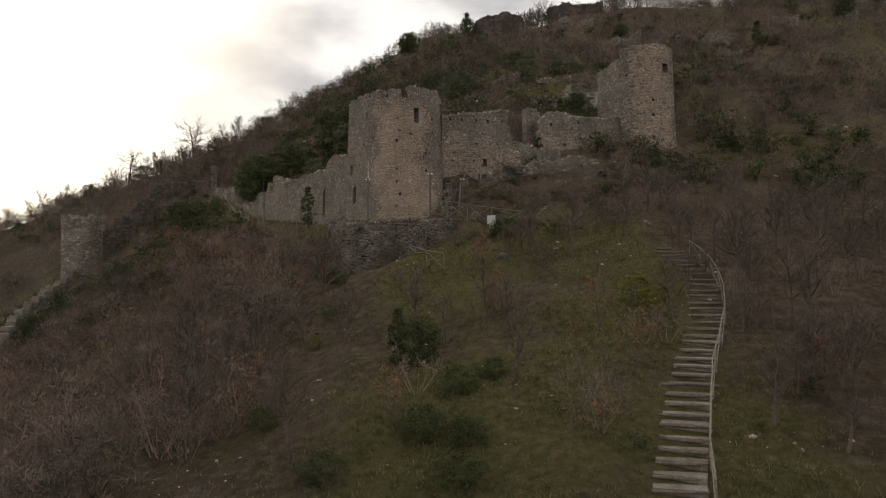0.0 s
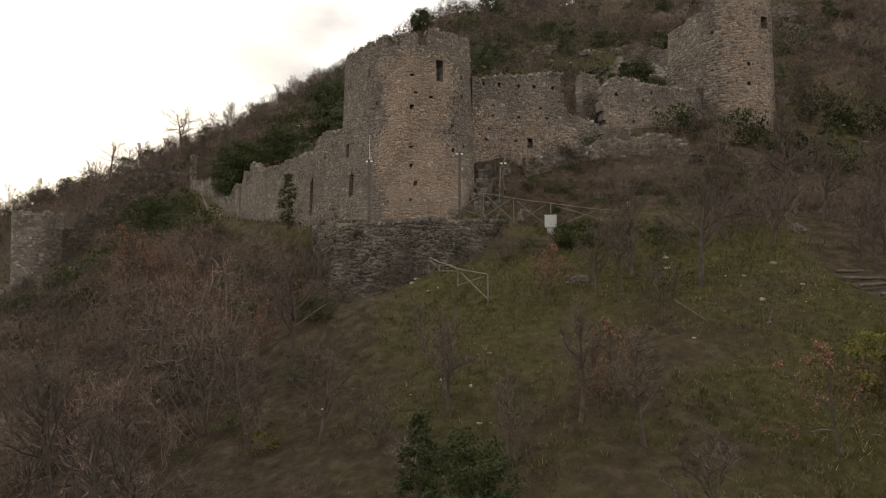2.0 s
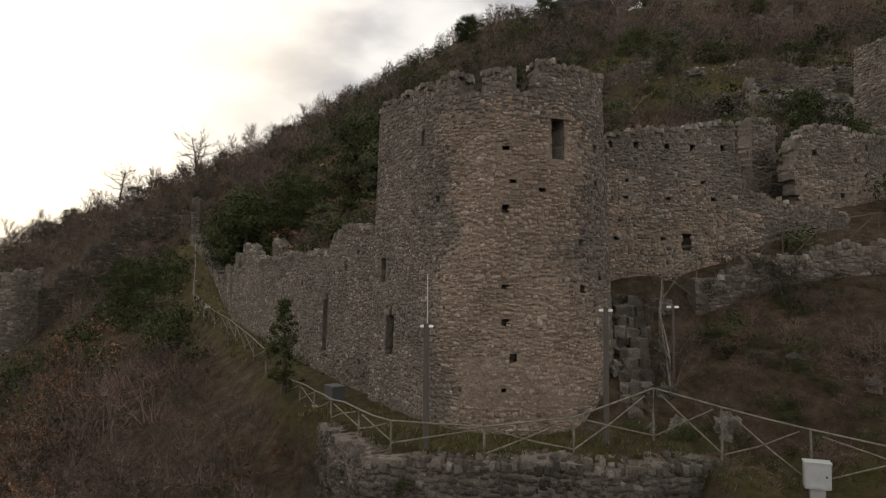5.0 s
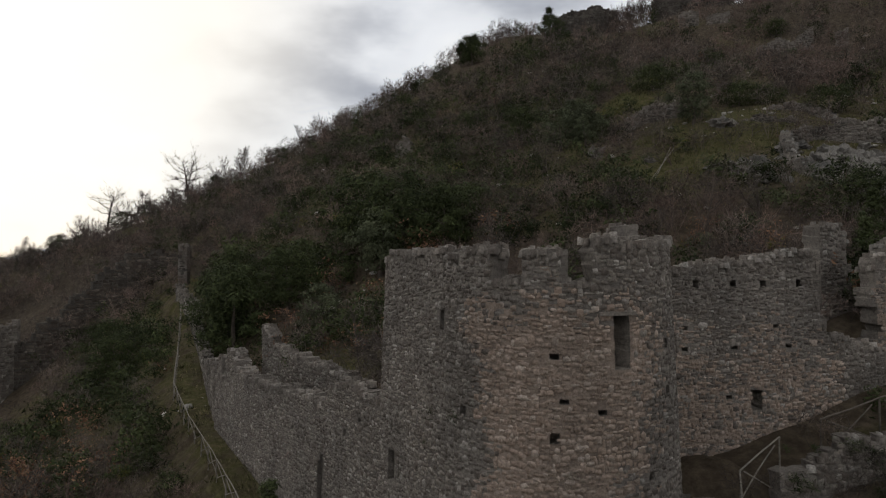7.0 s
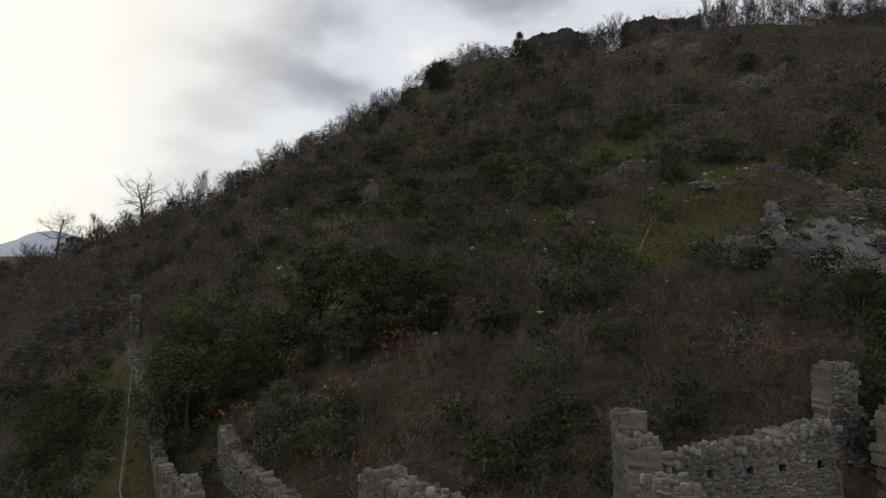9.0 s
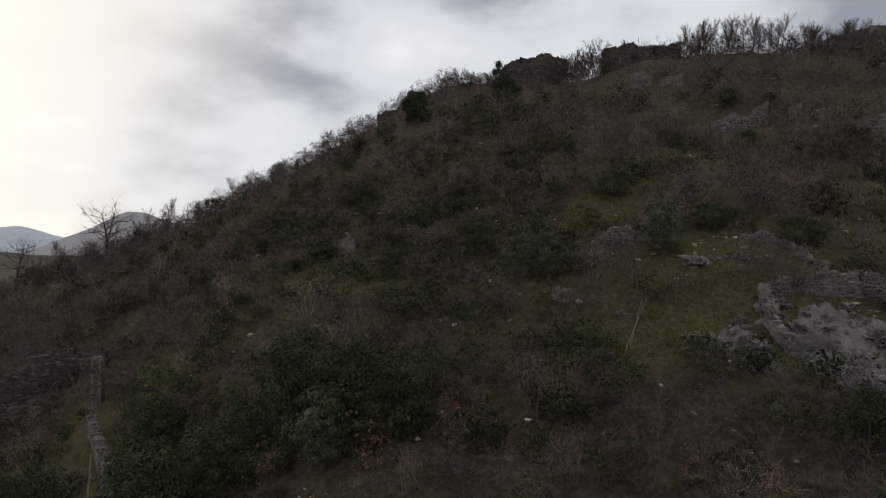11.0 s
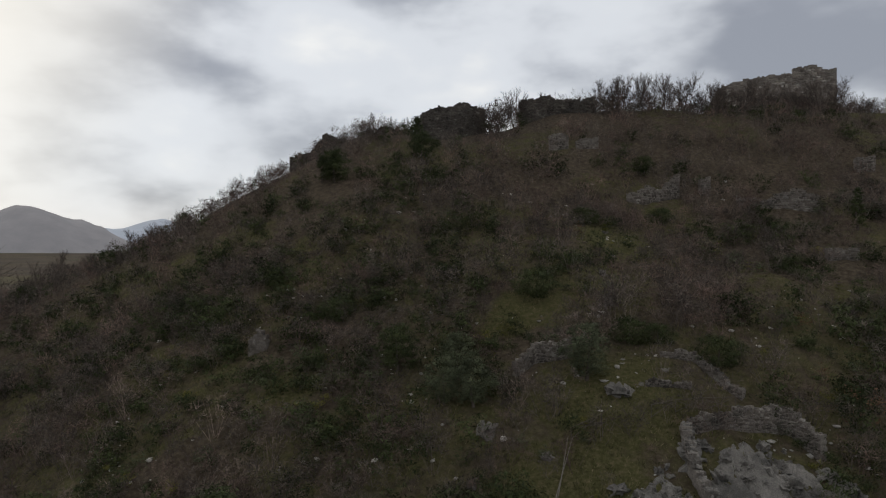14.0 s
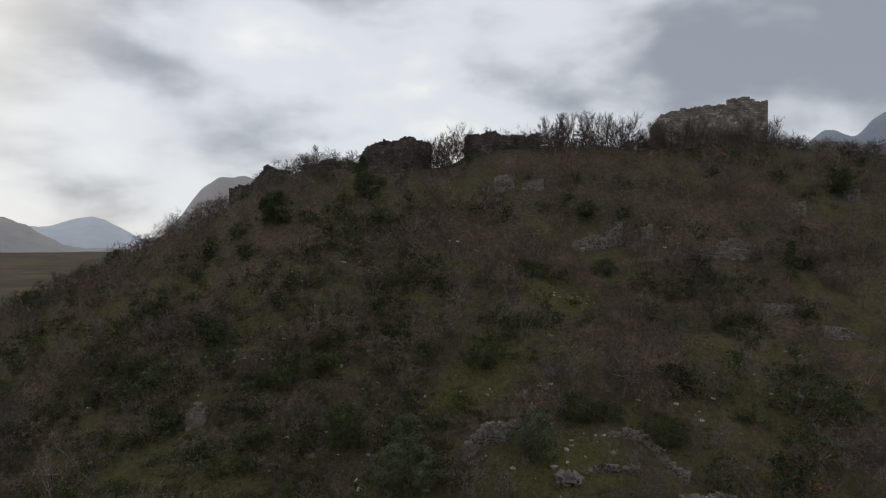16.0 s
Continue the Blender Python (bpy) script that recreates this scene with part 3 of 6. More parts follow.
def shrub_bare(seed, lobes=8, twigs=32, wide=0.0075, lift=0.0):
    """A leafless rounded shrub about one metre tall: stems fanning out into puffs of fine twigs; lift raises the crown on bare stems."""
    r = np.random.default_rng(seed)
    d = unit(r.normal(size=(lobes, 3)) * (1, 1, 0.6) + (0, 0, 0.25))
    centre = d * r.uniform(0.2, 0.46, lobes)[:, None] * (1.1, 1.1, 0.8) + (0, 0, 0.42 + lift)
    rad = r.uniform(0.17, 0.33, lobes)
    foot = np.stack([r.normal(0, 0.05, lobes), r.normal(0, 0.05, lobes), np.full(lobes, -0.12)], 1)
    V, F = spikes(foot, centre + d * rad[:, None] * 0.4, np.full(lobes, 0.008))
    k = np.repeat(np.arange(lobes), twigs)
    n = len(k)
    way = unit(r.normal(size=(n, 3)) + (0, 0, 0.3))
    b = centre[k] + way * (rad[k] * r.uniform(0.1, 0.75, n))[:, None]
    b[:, 2] = np.maximum(b[:, 2], 0.02)
    t = b + unit(0.7 * way + r.normal(0, 0.55, (n, 3)) + (0, 0, 0.35)) * (rad[k] * r.uniform(0.3, 0.75, n))[:, None]
    v, f = slivers(b, t, wide * r.uniform(0.6, 1.3, n), r, unit(way + 0.8 * unit(b - (0, 0, 0.2))))
    return np.concatenate([V, v]), np.concatenate([F, f + len(V)])


def leaf_clumps(r, centres, radii, leaves, size):
    """Leaf triangles filling small uneven clumps, thinner towards their edges."""
    k = np.repeat(np.arange(len(centres)), leaves)
    way = np.clip(r.normal(0, 0.5, (len(k), 3)), -1.3, 1.3)
    p = centres[k] + way * radii[k][:, None] * (1.15, 1.15, 0.85)
    p[:, 2] = np.maximum(p[:, 2], 0.0)
    hub = centres.mean(0) * (1, 1, 0.6)
    face = unit(unit(way) + 0.9 * unit(p - hub) + r.normal(0, 0.35, (len(k), 3)))
    b = unit(np.cross(face, r.normal(size=(len(k), 3))))
    a = np.cross(face, b)
    s = (size * r.uniform(0.6, 1.5, len(k)))[:, None]
    V = np.stack([p - b * s, p + a * s * 0.55 + b * s * 0.15, p + b * s * 1.1 - a * s * 0.3], 1).reshape(-1, 3)
    return V, np.arange(len(V)).reshape(-1, 3)


def shrub_leafy(seed, clumps=16, leaves=26, size=0.05):
    """A dense evergreen shrub about one metre tall: many small clumps of leaves in an uneven mound."""
    r = np.random.default_rng(seed)
    d = unit(r.normal(size=(clumps, 3)) * (1, 1, 0.8) + (0, 0, 0.35))
    c = d * (r.uniform(0.1, 0.52, clumps) ** 0.8)[:, None] * (1, 1, 0.95) + (0, 0, 0.3)
    return leaf_clumps(r, c, r.uniform(0.13, 0.24, clumps), leaves, size)


def scatter(name, protos, places, mat, label, category, ground_sink=0.05, heights=None):
    """One object of many plants: places are rows of x, y, size, height factor."""
    r = np.random.default_rng(len(name) * 13 + len(places))
    pick = r.integers(0, len(protos), len(places))
    turn = r.uniform(0, 6.28, len(places))
    z = land(places[:, 0], places[:, 1]) - ground_sink if heights is None else heights
    V, F, T, base = [], [], [], 0
    own = r.uniform(-0.45, 0.38, len(places))
    for k, (pv, pf) in enumerate(protos):
        at = np.flatnonzero(pick == k)
        if not len(at):
            continue
        c, s = np.cos(turn[at])[:, None], np.sin(turn[at])[:, None]
        size, tall = places[at, 2][:, None], places[at, 3][:, None]
        x = (pv[None, :, 0] * c - pv[None, :, 1] * s) * size + places[at, 0][:, None]
        y = (pv[None, :, 0] * s + pv[None, :, 1] * c) * size + places[at, 1][:, None]
        zz = pv[None, :, 2] * size * tall + z[at][:, None]
        V.append(np.stack([x, y, zz], -1).reshape(-1, 3))
        T.append(np.repeat(own[at], len(pv)))
        F.append((pf[None] + (base + np.arange(len(at)) * len(pv))[:, None, None]).reshape(-1, pf.shape[1]))
        base += len(at) * len(pv)
    ob = link_arrays(name, np.concatenate(V), np.concatenate(F), mat)
    ob.data.attributes.new("tone", "FLOAT", "POINT").data.foreach_set("value", np.concatenate(T).astype(np.float32))
    return tagged(ob, label, category, kind="stuff")


# ---- the ground: one sheet from the slope under the flight to the horizon ----
def ground_lines(lo, hi, step, far):
    mid_part = np.arange(lo, hi + step / 2, step)
    grow = step * 1.13 ** np.arange(1, 80)
    arm = np.cumsum(grow)
    arm = arm[arm < far]
    return np.r_[lo - arm[::-1], mid_part, hi + arm]


gx, gy = ground_lines(-60, 60, 0.62, 4800), ground_lines(10, 130, 0.62, 4800)
GXX, GYY = np.meshgrid(gx, gy)
gz = land(GXX.ravel(), GYY.ravel())
nx_, ny_ = len(gx), len(gy)
idx = np.arange(nx_ * ny_).reshape(ny_, nx_)
quads = np.stack([idx[:-1, :-1], idx[:-1, 1:], idx[1:, 1:], idx[1:, :-1]], -1).reshape(-1, 4)
ground = link_arrays("ground", np.stack([GXX.ravel(), GYY.ravel(), gz], 1), quads, ground_mat)
ground.data.polygons.foreach_set("use_smooth", [True] * len(ground.data.polygons))
att = ground.data.attributes.new("turf", "FLOAT", "POINT")
att.data.foreach_set("value", turf(GXX.ravel(), GYY.ravel()).astype(np.float32))
tagged(ground, "steep hillside of winter turf, leaf litter and stones", "ground", kind="structure")


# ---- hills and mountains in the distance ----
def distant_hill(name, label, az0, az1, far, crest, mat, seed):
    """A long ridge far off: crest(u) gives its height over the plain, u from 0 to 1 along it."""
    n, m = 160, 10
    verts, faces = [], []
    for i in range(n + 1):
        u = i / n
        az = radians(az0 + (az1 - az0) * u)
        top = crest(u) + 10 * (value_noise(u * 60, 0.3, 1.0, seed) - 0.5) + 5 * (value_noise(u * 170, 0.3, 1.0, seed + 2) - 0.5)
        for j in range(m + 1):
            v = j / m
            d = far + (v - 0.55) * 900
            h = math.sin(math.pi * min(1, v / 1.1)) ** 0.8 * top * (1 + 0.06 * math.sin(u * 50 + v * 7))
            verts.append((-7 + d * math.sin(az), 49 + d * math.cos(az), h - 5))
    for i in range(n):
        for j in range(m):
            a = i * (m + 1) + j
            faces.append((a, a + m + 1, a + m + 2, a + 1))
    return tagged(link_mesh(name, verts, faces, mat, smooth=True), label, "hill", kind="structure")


def bumps(*peaks):
    return lambda u: sum(h * math.exp(-((u - c) / w) ** 2) for c, w, h in peaks)


distant_hill("backdrop_wooded_hill", "grey-brown wooded hill in the distance, haze in its colour", -34, 10, 3300, bumps((0.20, 0.10, 150), (0.30, 0.07, 60), (0.30, 0.4, 85), (0.655, 0.095, 395), (0.85, 0.1, 240)), far_hill_mat, 4)
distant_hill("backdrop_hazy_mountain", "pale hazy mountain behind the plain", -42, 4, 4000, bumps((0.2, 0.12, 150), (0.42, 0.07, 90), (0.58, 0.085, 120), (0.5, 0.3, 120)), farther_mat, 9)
distant_hill("backdrop_blue_mountain", "mountain under low cloud, blue-grey haze in its colour", 30, 62, 3700, bumps((0.5, 0.5, 690),), blue_haze_mat, 14)

# ---- the castle ----
def jag(s, seed=0, amp=0.25):
    return amp * (math.sin(s * 2.1 + seed) * 0.5 + math.sin(s * 5.3 + seed * 1.7) * 0.3 + math.sin(s * 11.7 + seed * 2.9) * 0.2)


def span(s, points):
    """Height along a wall, straight between (s, z) points."""
    return float(np.interp(s, [p[0] for p in points], [p[1] for p in points]))


def u_line(flank_end, centre, radius, start_deg, end_deg, back_end):
    """A flank, a round front and a second flank, as a line in the plan."""
    arc = [(centre[0] + radius * math.cos(radians(a)), centre[1] + radius * math.sin(radians(a))) for a in np.linspace(start_deg, end_deg, 26)]
    return [flank_end, *arc, back_end]


# front tower: flank in line with the curtain, round front, open back
TOWER = u_line((-8.4, 60.8), (-3.5, 59.2), 3.05, -143.5, 0, (-0.45, 64.1))
tower_wall = Wall(TOWER, 0.85, 21.6, 34.6, None, lambda s, z: 0.040 * np.clip(33.5 - z, 0, 12), 0.21)
at = tower_wall.nearest
S_M1, S_M1R, S_M2L, S_M2R, S_M3L = at(-5.75, 57.25), at(-5.05, 56.6), at(-4.45, 56.25), at(-3.45, 56.1), at(-2.8, 56.2)
S_WIN, S_SLIT, S_LOOP, S_NICHE, S_BACK = at(-2.14, 56.45), at(-6.35, 57.95), at(-7.45, 59.5), at(-7.9, 60.1), at(-0.45, 59.4)
HOLES = [(at(-3.75, 56.1), z) for z in (31.15, 29.3, 27.0, 25.9, 23.9)] + [(at(-3.4, 56.1), z) for z in (30.15, 24.9)] + \
        [(at(-1.6, 56.8), z) for z in (28.3, 26.9)] + [(at(-0.9, 57.6), z) for z in (27.2, 30.2, 31.3)] + [(at(-2.6, 56.3), 29.9), (at(-5.6, 57.1), 29.7)]
TOWER_END = tower_wall.length


def tower_solid(s, z):
    if S_M1R < s < S_M2L or S_M2R < s < S_M3L:
        top = 32.85 + jag(s, 1, 0.06)
    elif s < S_M1:
        top = span(s, [(0, 33.35), (0.4, 33.65), (2.6, 33.55), (S_M1, 33.6)]) + jag(s, 2, 0.14)
        if S_M1 - 0.55 < s < S_M1 - 0.1:
            top -= 0.35
    elif s > S_M3L:
        top = span(s, [(S_M3L, 33.8), (S_M3L + 0.7, 33.85), (S_M3L + 0.75, 33.6), (S_M3L + 1.5, 33.75), (S_BACK, 33.85), (S_BACK + 1.0, 33.6), (S_BACK + 1.05, 32.9), (S_BACK + 2.3, 32.9), (S_BACK + 2.35, 33.95),
                        (TOWER_END - 0.8, 34.05), (TOWER_END - 0.75, 34.55), (TOWER_END, 34.4)]) + jag(s, 3, 0.10)
    else:
        top = 33.6 + jag(s, 4, 0.08)
    if z > top:
        return 0
    if abs(s - S_WIN) < 0.25 and 30.8 < z < 32.05:
        return 0
    if abs(s - S_SLIT) < 0.16 and 31.55 < z < 32.1:
        return 0
    if abs(s - S_LOOP) < 0.29 - (0.13 if z > 25.85 else 0) and 24.55 < z < 26.1:
        return 0
    if abs(s - S_NICHE) < 0.22 and 27.0 < z < 27.9:
        return 2
    for hs, hz in HOLES:
        if abs(s - hs) < 0.106 and abs(z - hz) < 0.09:
            return 2
    return 1


tower_wall.solid = tower_solid
castle_tower = group_at("castle_tower", -3.5, 59.2, 22.0, "ruined round-fronted stone castle tower with broken battlements", "tower")
MOVE = Matrix.Translation((3.5, -59.2, -22.0))
S_WARM0, S_WARM1 = at(-5.35, 56.8), at(-1.55, 56.85)
ragged = lambda s, z: 0.35 * math.sin(z * 1.1 + 1.0) + 0.2 * math.sin(z * 2.7)
fleck = lambda s, z: 0.9 * (math.sin(s * 91.7 + z * 57.3) * math.sin(s * 37.1 - z * 83.9))
tower_warm = lambda s, z: S_WARM0 + 0.45 * fleck(s, z) + ragged(s, z) < s < S_WARM1 + fleck(z, s) + ragged(s, z + 4) + 0.6 * smooth01(28, 24, z) and z < 32.3 + 0.3 * math.sin(s * 3) + 0.7 * fleck(s, z)
core = tower_wall.core("core", mortar, castle_tower, "recessed lime mortar between the stones", tower_warm)
core.data.transform(MOVE)
blocks, where = tower_wall.stones(11, 0.17, 0.115, ("outer", "top"), 0.010)
warm = np.array([f == 0 and tower_warm(s, z) for s, z, f in where])
nearby = warm & (where[:, 1] > 23.4) & (where[:, 1] < 26.6) & (where[:, 0] > S_M2L - 0.6) & (where[:, 0] < S_WIN + 0.4)
nearby &= np.cumsum(nearby) <= 290
for nm, sel, mt, lb in (("stonework", ~warm, stone_grey, "rough grey rubble stones of the flanks and battlements"), ("warm_stonework", warm & ~nearby, stone_warm, "warm pinkish-brown rubble stones of the round front")):
    join_blocks(nm, blocks[sel], mt, castle_tower, lb).data.transform(MOVE)
blocks_near = blocks[nearby]
# lintel of the upper window
lp = tower_wall.place(np.array([S_WIN - 0.55, S_WIN + 0.4]), np.array([32.1, 32.1]), -0.2)
bm = bmesh.new()
bmesh.ops.create_cube(bm, size=1.0)
bmesh.ops.bevel(bm, geom=bm.edges[:], offset=0.02, segments=1, affect="EDGES")
mid_l = (lp[0] + lp[1]) / 2
turn_l = math.atan2(lp[1][1] - lp[0][1], lp[1][0] - lp[0][0])
bm.transform(MOVE @ Matrix.Translation(Vector(mid_l)) @ Matrix.Rotation(turn_l, 4, "Z") @ Matrix.Diagonal((1.0, 0.55, 0.09, 1)))
part("lintel", bm, stone_grey, castle_tower, "flat grey stone lintel over the window")

# curtain wall with arrow loops, in line with the tower's flank
CURTAIN = [(-20.6, 76.6), (-19.0, 74.5), (-14.7, 68.9), (-11.6, 64.95), (-8.45, 60.95)]
curtain_wall = Wall(CURTAIN, 0.8, 21.6, 29.8, None, lambda s, z: 0.03 * np.clip(29 - z, 0, 8), 0.23)
cat_ = curtain_wall.nearest
CL, C_LOOP = curtain_wall.length, cat_(-11.55, 64.6)
CP = [(0, 26.8), (0.5, 28.2), (1.0, 28.4), (1.25, 27.4), (2.0, 27.3), (2.2, 28.9), (2.9, 29.15), (3.3, 28.7), (4.5, 28.1), (8.0, 28.0), (11.5, 28.15), (CL - 4.6, 28.35), (CL - 4.2, 28.9), (CL - 2.6, 29.35), (CL - 1.2, 29.1), (CL, 28.9)]
C_HOLES = [(cat_(-9.6, 62.3), 28.2), (cat_(-10.3, 63.2), 27.6), (cat_(-13.2, 67), 26.9), (cat_(-16, 70.4), 26.5)]


def curtain_solid(s, z):
    if z > span(s, CP) + jag(s, 5, 0.16):
        return 0
    if abs(s - C_LOOP) < 0.26 - (0.12 if z > 26.15 else 0) and 24.0 < z < 26.4:
        return 0
    return 2 if any(abs(s - a) < 0.13 and abs(z - b) < 0.13 for a, b in C_HOLES) else 1


curtain_wall.solid = curtain_solid
masonry("curtain_wall_west", "long ruined grey rubble curtain wall with tall arrow loops", "wall", curtain_wall, 21, stone_grey, 0.18, 0.115, ("outer", "top"), rough=0.011)

# rear range behind it, roofless
inner = Wall([(-19.9, 81.6), (-15.6, 76.0), (-12.3, 71.9)], 0.75, 23.8, 30.3, None, cell=0.26)
inner.solid = lambda s, z: int(z < span(s, [(0, 29.6), (1.4, 29.3), (1.8, 28.7), (5, 28.4), (inner.length, 28.1)]) + jag(s, 7, 0.2))
masonry("range_wall", "roofless inner wall of rough grey stone", "wall", inner, 22, stone_grey, 0.26, 0.15)

# ruined continuation along the path
lower = Wall([(-37.0, 104.5), (-31.2, 95.6), (-26.6, 87.5), (-21.2, 77.6)], 0.75, 23.0, 32.5, None, cell=0.3)
lower.solid = lambda s, z: int(z < span(s, [(0, 31.4), (5, 30.6), (10, 30.3), (13, 30.2), (13.2, 28.6), (18, 27.6), (22, 27.0), (26, 26.9), (28.5, 27.8), (lower.length, 27.2)]) + jag(s, 8, 0.35))
masonry("curtain_wall_ruin", "low broken stretch of grey rubble curtain wall", "wall", lower, 23, stone_dark, 0.42, 0.22, ("outer", "top"))

# curtain wall between the two towers
east = Wall([(-0.3, 63.3), (2.0, 64.1), (6.3, 65.35), (9.2, 66.3), (11.0, 66.6)], 0.85, 21.8, 34.4, None, lambda s, z: 0.02 * np.clip(33 - z, 0, 8), 0.23)
e_at = east.nearest
E_END, E_SLIT = e_at(6.0, 65.2), e_at(3.65, 64.6)
E_HOLES = [(s, z) for z, row in ((32.6, (0.9, 1.9, 3.3, 4.6, 5.8)), (31.2, (1.6, 4.9)), (30.4, (1.5, 3.4, 5.4)), (28.75, (1.0, 3.05))) for s in row]


def east_solid(s, z):
    if s < E_END:
        top = span(s, [(0, 32.95), (2, 33.2), (E_END - 0.2, 33.75)]) + jag(s, 9, 0.1)
        if s > E_END - 1.3:
            top = min(top, 99 if z > 32.2 and s < E_END - 0.25 else 33.9)
    else:
        top = span(s, [(E_END, 32.4), (E_END + 0.35, 30.9), (E_END + 1.2, 30.6), (E_END + 3, 30.2), (east.length, 29.9)]) + jag(s, 10, 0.12)
    if z > top:
        return 0
    if abs(s - E_SLIT) < 0.15 and 28.3 < z < 29.05:
        return 0
    return 2 if any(abs(s - a) < 0.115 and abs(z - b) < 0.08 for a, b in E_HOLES) else 1


east.solid = east_solid
masonry("curtain_wall_middle", "grey and warm rubble curtain wall with putlog holes and a broken end", "wall", east, 31, stone_grey, 0.19, 0.12, ("outer", "top"), rough=0.011,
        warm=lambda s, z: z < 30.6 + 0.6 * math.sin(s * 1.7) + 1.6 * fleck(s, z) and s < E_END + 1 and fleck(z, s) > -0.25)

stub = Wall([(8.1, 69.8), (9.0, 70.3), (10.1, 70.6)], 0.8, 29.0, 35.2, None, cell=0.22)
stub.solid = lambda s, z: int(z < 34.95 + jag(s, 11, 0.1) and s < 1.35 + (34.8 - z) * 0.16 + 0.12 * math.sin(z * 5))
masonry("wall_stub", "tall broken stub of a cross wall behind the gap", "wall", stub, 32, stone_grey)

east2 = Wall([(9.1, 67.9), (12.0, 68.7), (18.3, 73.2)], 0.85, 28.0, 34.9, None, lambda s, z: 0.02 * np.clip(33 - z, 0, 6), 0.23)
E2_HOLES = [(1.2, 32.9), (3.6, 32.7), (2.6, 31.0), (5.2, 31.4), (4.6, 33.3)]
east2.solid = lambda s, z: 0 if (z > span(s, [(0, 33.0), (0.5, 33.6), (1.2, 34.15), (3.0, 34.2), (3.3, 33.85), (8.8, 34.2), (10.5, 34.6)]) + jag(s, 12, 0.1) or s < 0.15 + 0.15 * math.sin(z * 3.1) + 0.1 * math.sin(z * 7)) else (
    2 if any(abs(s - a) < 0.13 and abs(z - b) < 0.13 for a, b in E2_HOLES) else 1)
masonry("curtain_wall_east", "short grey and warm rubble curtain wall beside the second tower", "wall", east2, 33, stone_grey, 0.21, 0.13, ("outer", "top"), rough=0.011, warm=lambda s, z: z < 31.9 + 0.5 * math.sin(s * 1.9) + 1.4 * fleck(s, z) and fleck(z, s) > -0.25)

# second tower
TOWER2 = u_line((17.0, 78.4), (21.0, 74.8), 3.1, -150, 8, (24.2, 79.0))
t2 = Wall(TOWER2, 0.9, 26.5, 42.6, None, lambda s, z: 0.028 * np.clip(41.5 - z, 0, 14), 0.26)
T2_WIN, T2_END = t2.nearest(22.7, 72.3), t2.nearest(18.3, 73.3)
T2_HOLES = [(t2.nearest(18.9, 72.5), z) for z in (35.8, 31.8, 38.8)] + [(t2.nearest(21.2, 71.8), z) for z in (36.0, 34.5, 32.1, 30.0)] + [(t2.nearest(20.0, 72.0), 30.1)]
t2.solid = lambda s, z: 0 if (z > span(s, [(0, 40.7), (T2_END - 0.5, 40.9), (T2_END, 41.0), (T2_END + 0.2, 41.75), (T2_END + 4, 41.9), (t2.length, 41.4)]) + jag(s, 13, 0.12) or (abs(s - T2_WIN) < 0.3 and 39.0 < z < 39.9)) else (
    2 if any(abs(s - a) < 0.14 and abs(z - b) < 0.14 for a, b in T2_HOLES) else 1)
T2A, T2B = t2.nearest(19.2, 72.3), t2.nearest(23.2, 72.8)
masonry("castle_tower_second", "tall round-fronted stone castle tower with a small upper window", "tower", t2, 41, stone_grey, 0.28, 0.16, ("outer", "top"), warm=lambda s, z: T2A + 0.8 * fleck(s, z) < s < T2B + 0.5 * fleck(z, s) and fleck(s + 3, z) > -0.4, kind="")

# retaining walls
RET = [(-9.6, 57.2), (-8.6, 55.4), (-7.4, 53.55), (-5.5, 53.05), (-3.0, 52.85), (-0.2, 52.8), (1.1, 53.0), (1.9, 54.0)]
ret = Wall(RET, 1.1, 15.6, 23.0, None, lambda s, z: 0.10 * np.clip(22.4 - z, 0, 7), 0.28)
ret.solid = lambda s, z: int(z < 22.45 + jag(s, 14, 0.07) + 0.15 * smooth01(4, 10, s))
masonry("retaining_wall", "rough overgrown rubble retaining wall below the tower", "wall", ret, 51, stone_dark, 0.22, 0.14, ("outer", "top"), rough=0.03)
ret2 = Wall([(3.1, 61.2), (5.5, 62.0), (8.5, 62.3), (12.0, 62.7), (14.2, 63.6)], 0.5, 24.6, 29.8, None, lambda s, z: 0.08 * np.clip(28 - z, 0, 5), 0.28)
ret2.solid = lambda s, z: int(z < span(s, [(0, 27.0), (2.5, 27.9), (6, 28.4), (9.5, 28.9), (11.7, 28.5)]) + jag(s, 15, 0.25))
masonry("terrace_wall", "low rough stone wall holding the upper terrace", "wall", ret2, 52, stone_grey, 0.32, 0.18, ("outer", "top"))

# outworks down the west slope
fw = Wall([(-58.0, 106.0), (-53.0, 111.0), (-47.5, 118.0), (-42.5, 118.8)], 0.8, 14.0, 36.0, None, cell=0.45)
fw.solid = lambda s, z: int(z < span(s, [(0, 22.5), (4, 26.0), (8, 29.6), (12, 33.2), (15, 35.0), (fw.length, 35.2)]) + jag(s, 16, 0.6))
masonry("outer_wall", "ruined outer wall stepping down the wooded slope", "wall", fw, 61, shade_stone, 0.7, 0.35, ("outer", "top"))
lt = Wall(u_line((-61.4, 108.6), (-58.8, 105.6), 2.5, -170, -10, (-56.2, 108.6)), 0.7, 13.5, 28.4, None, cell=0.4)
lt.solid = lambda s, z: int(z < 27.3 + jag(s, 17, 0.5))
masonry("outer_tower", "round grey stone turret of the outer wall", "tower", lt, 62, stone_grey, 0.5, 0.28, ("outer", "top"), kind="")
dw = Wall([(-47.5, 71.5), (-51.0, 80.0), (-54.5, 92.0), (-57.6, 103.6)], 0.9, 4.0, 19.5, None, cell=0.45)
dw.solid = lambda s, z: int(z < span(s, [(0, 11.2), (8, 13.6), (20, 16.2), (26, 17.2), (dw.length, 19.2)]) + jag(s, 18, 0.5))
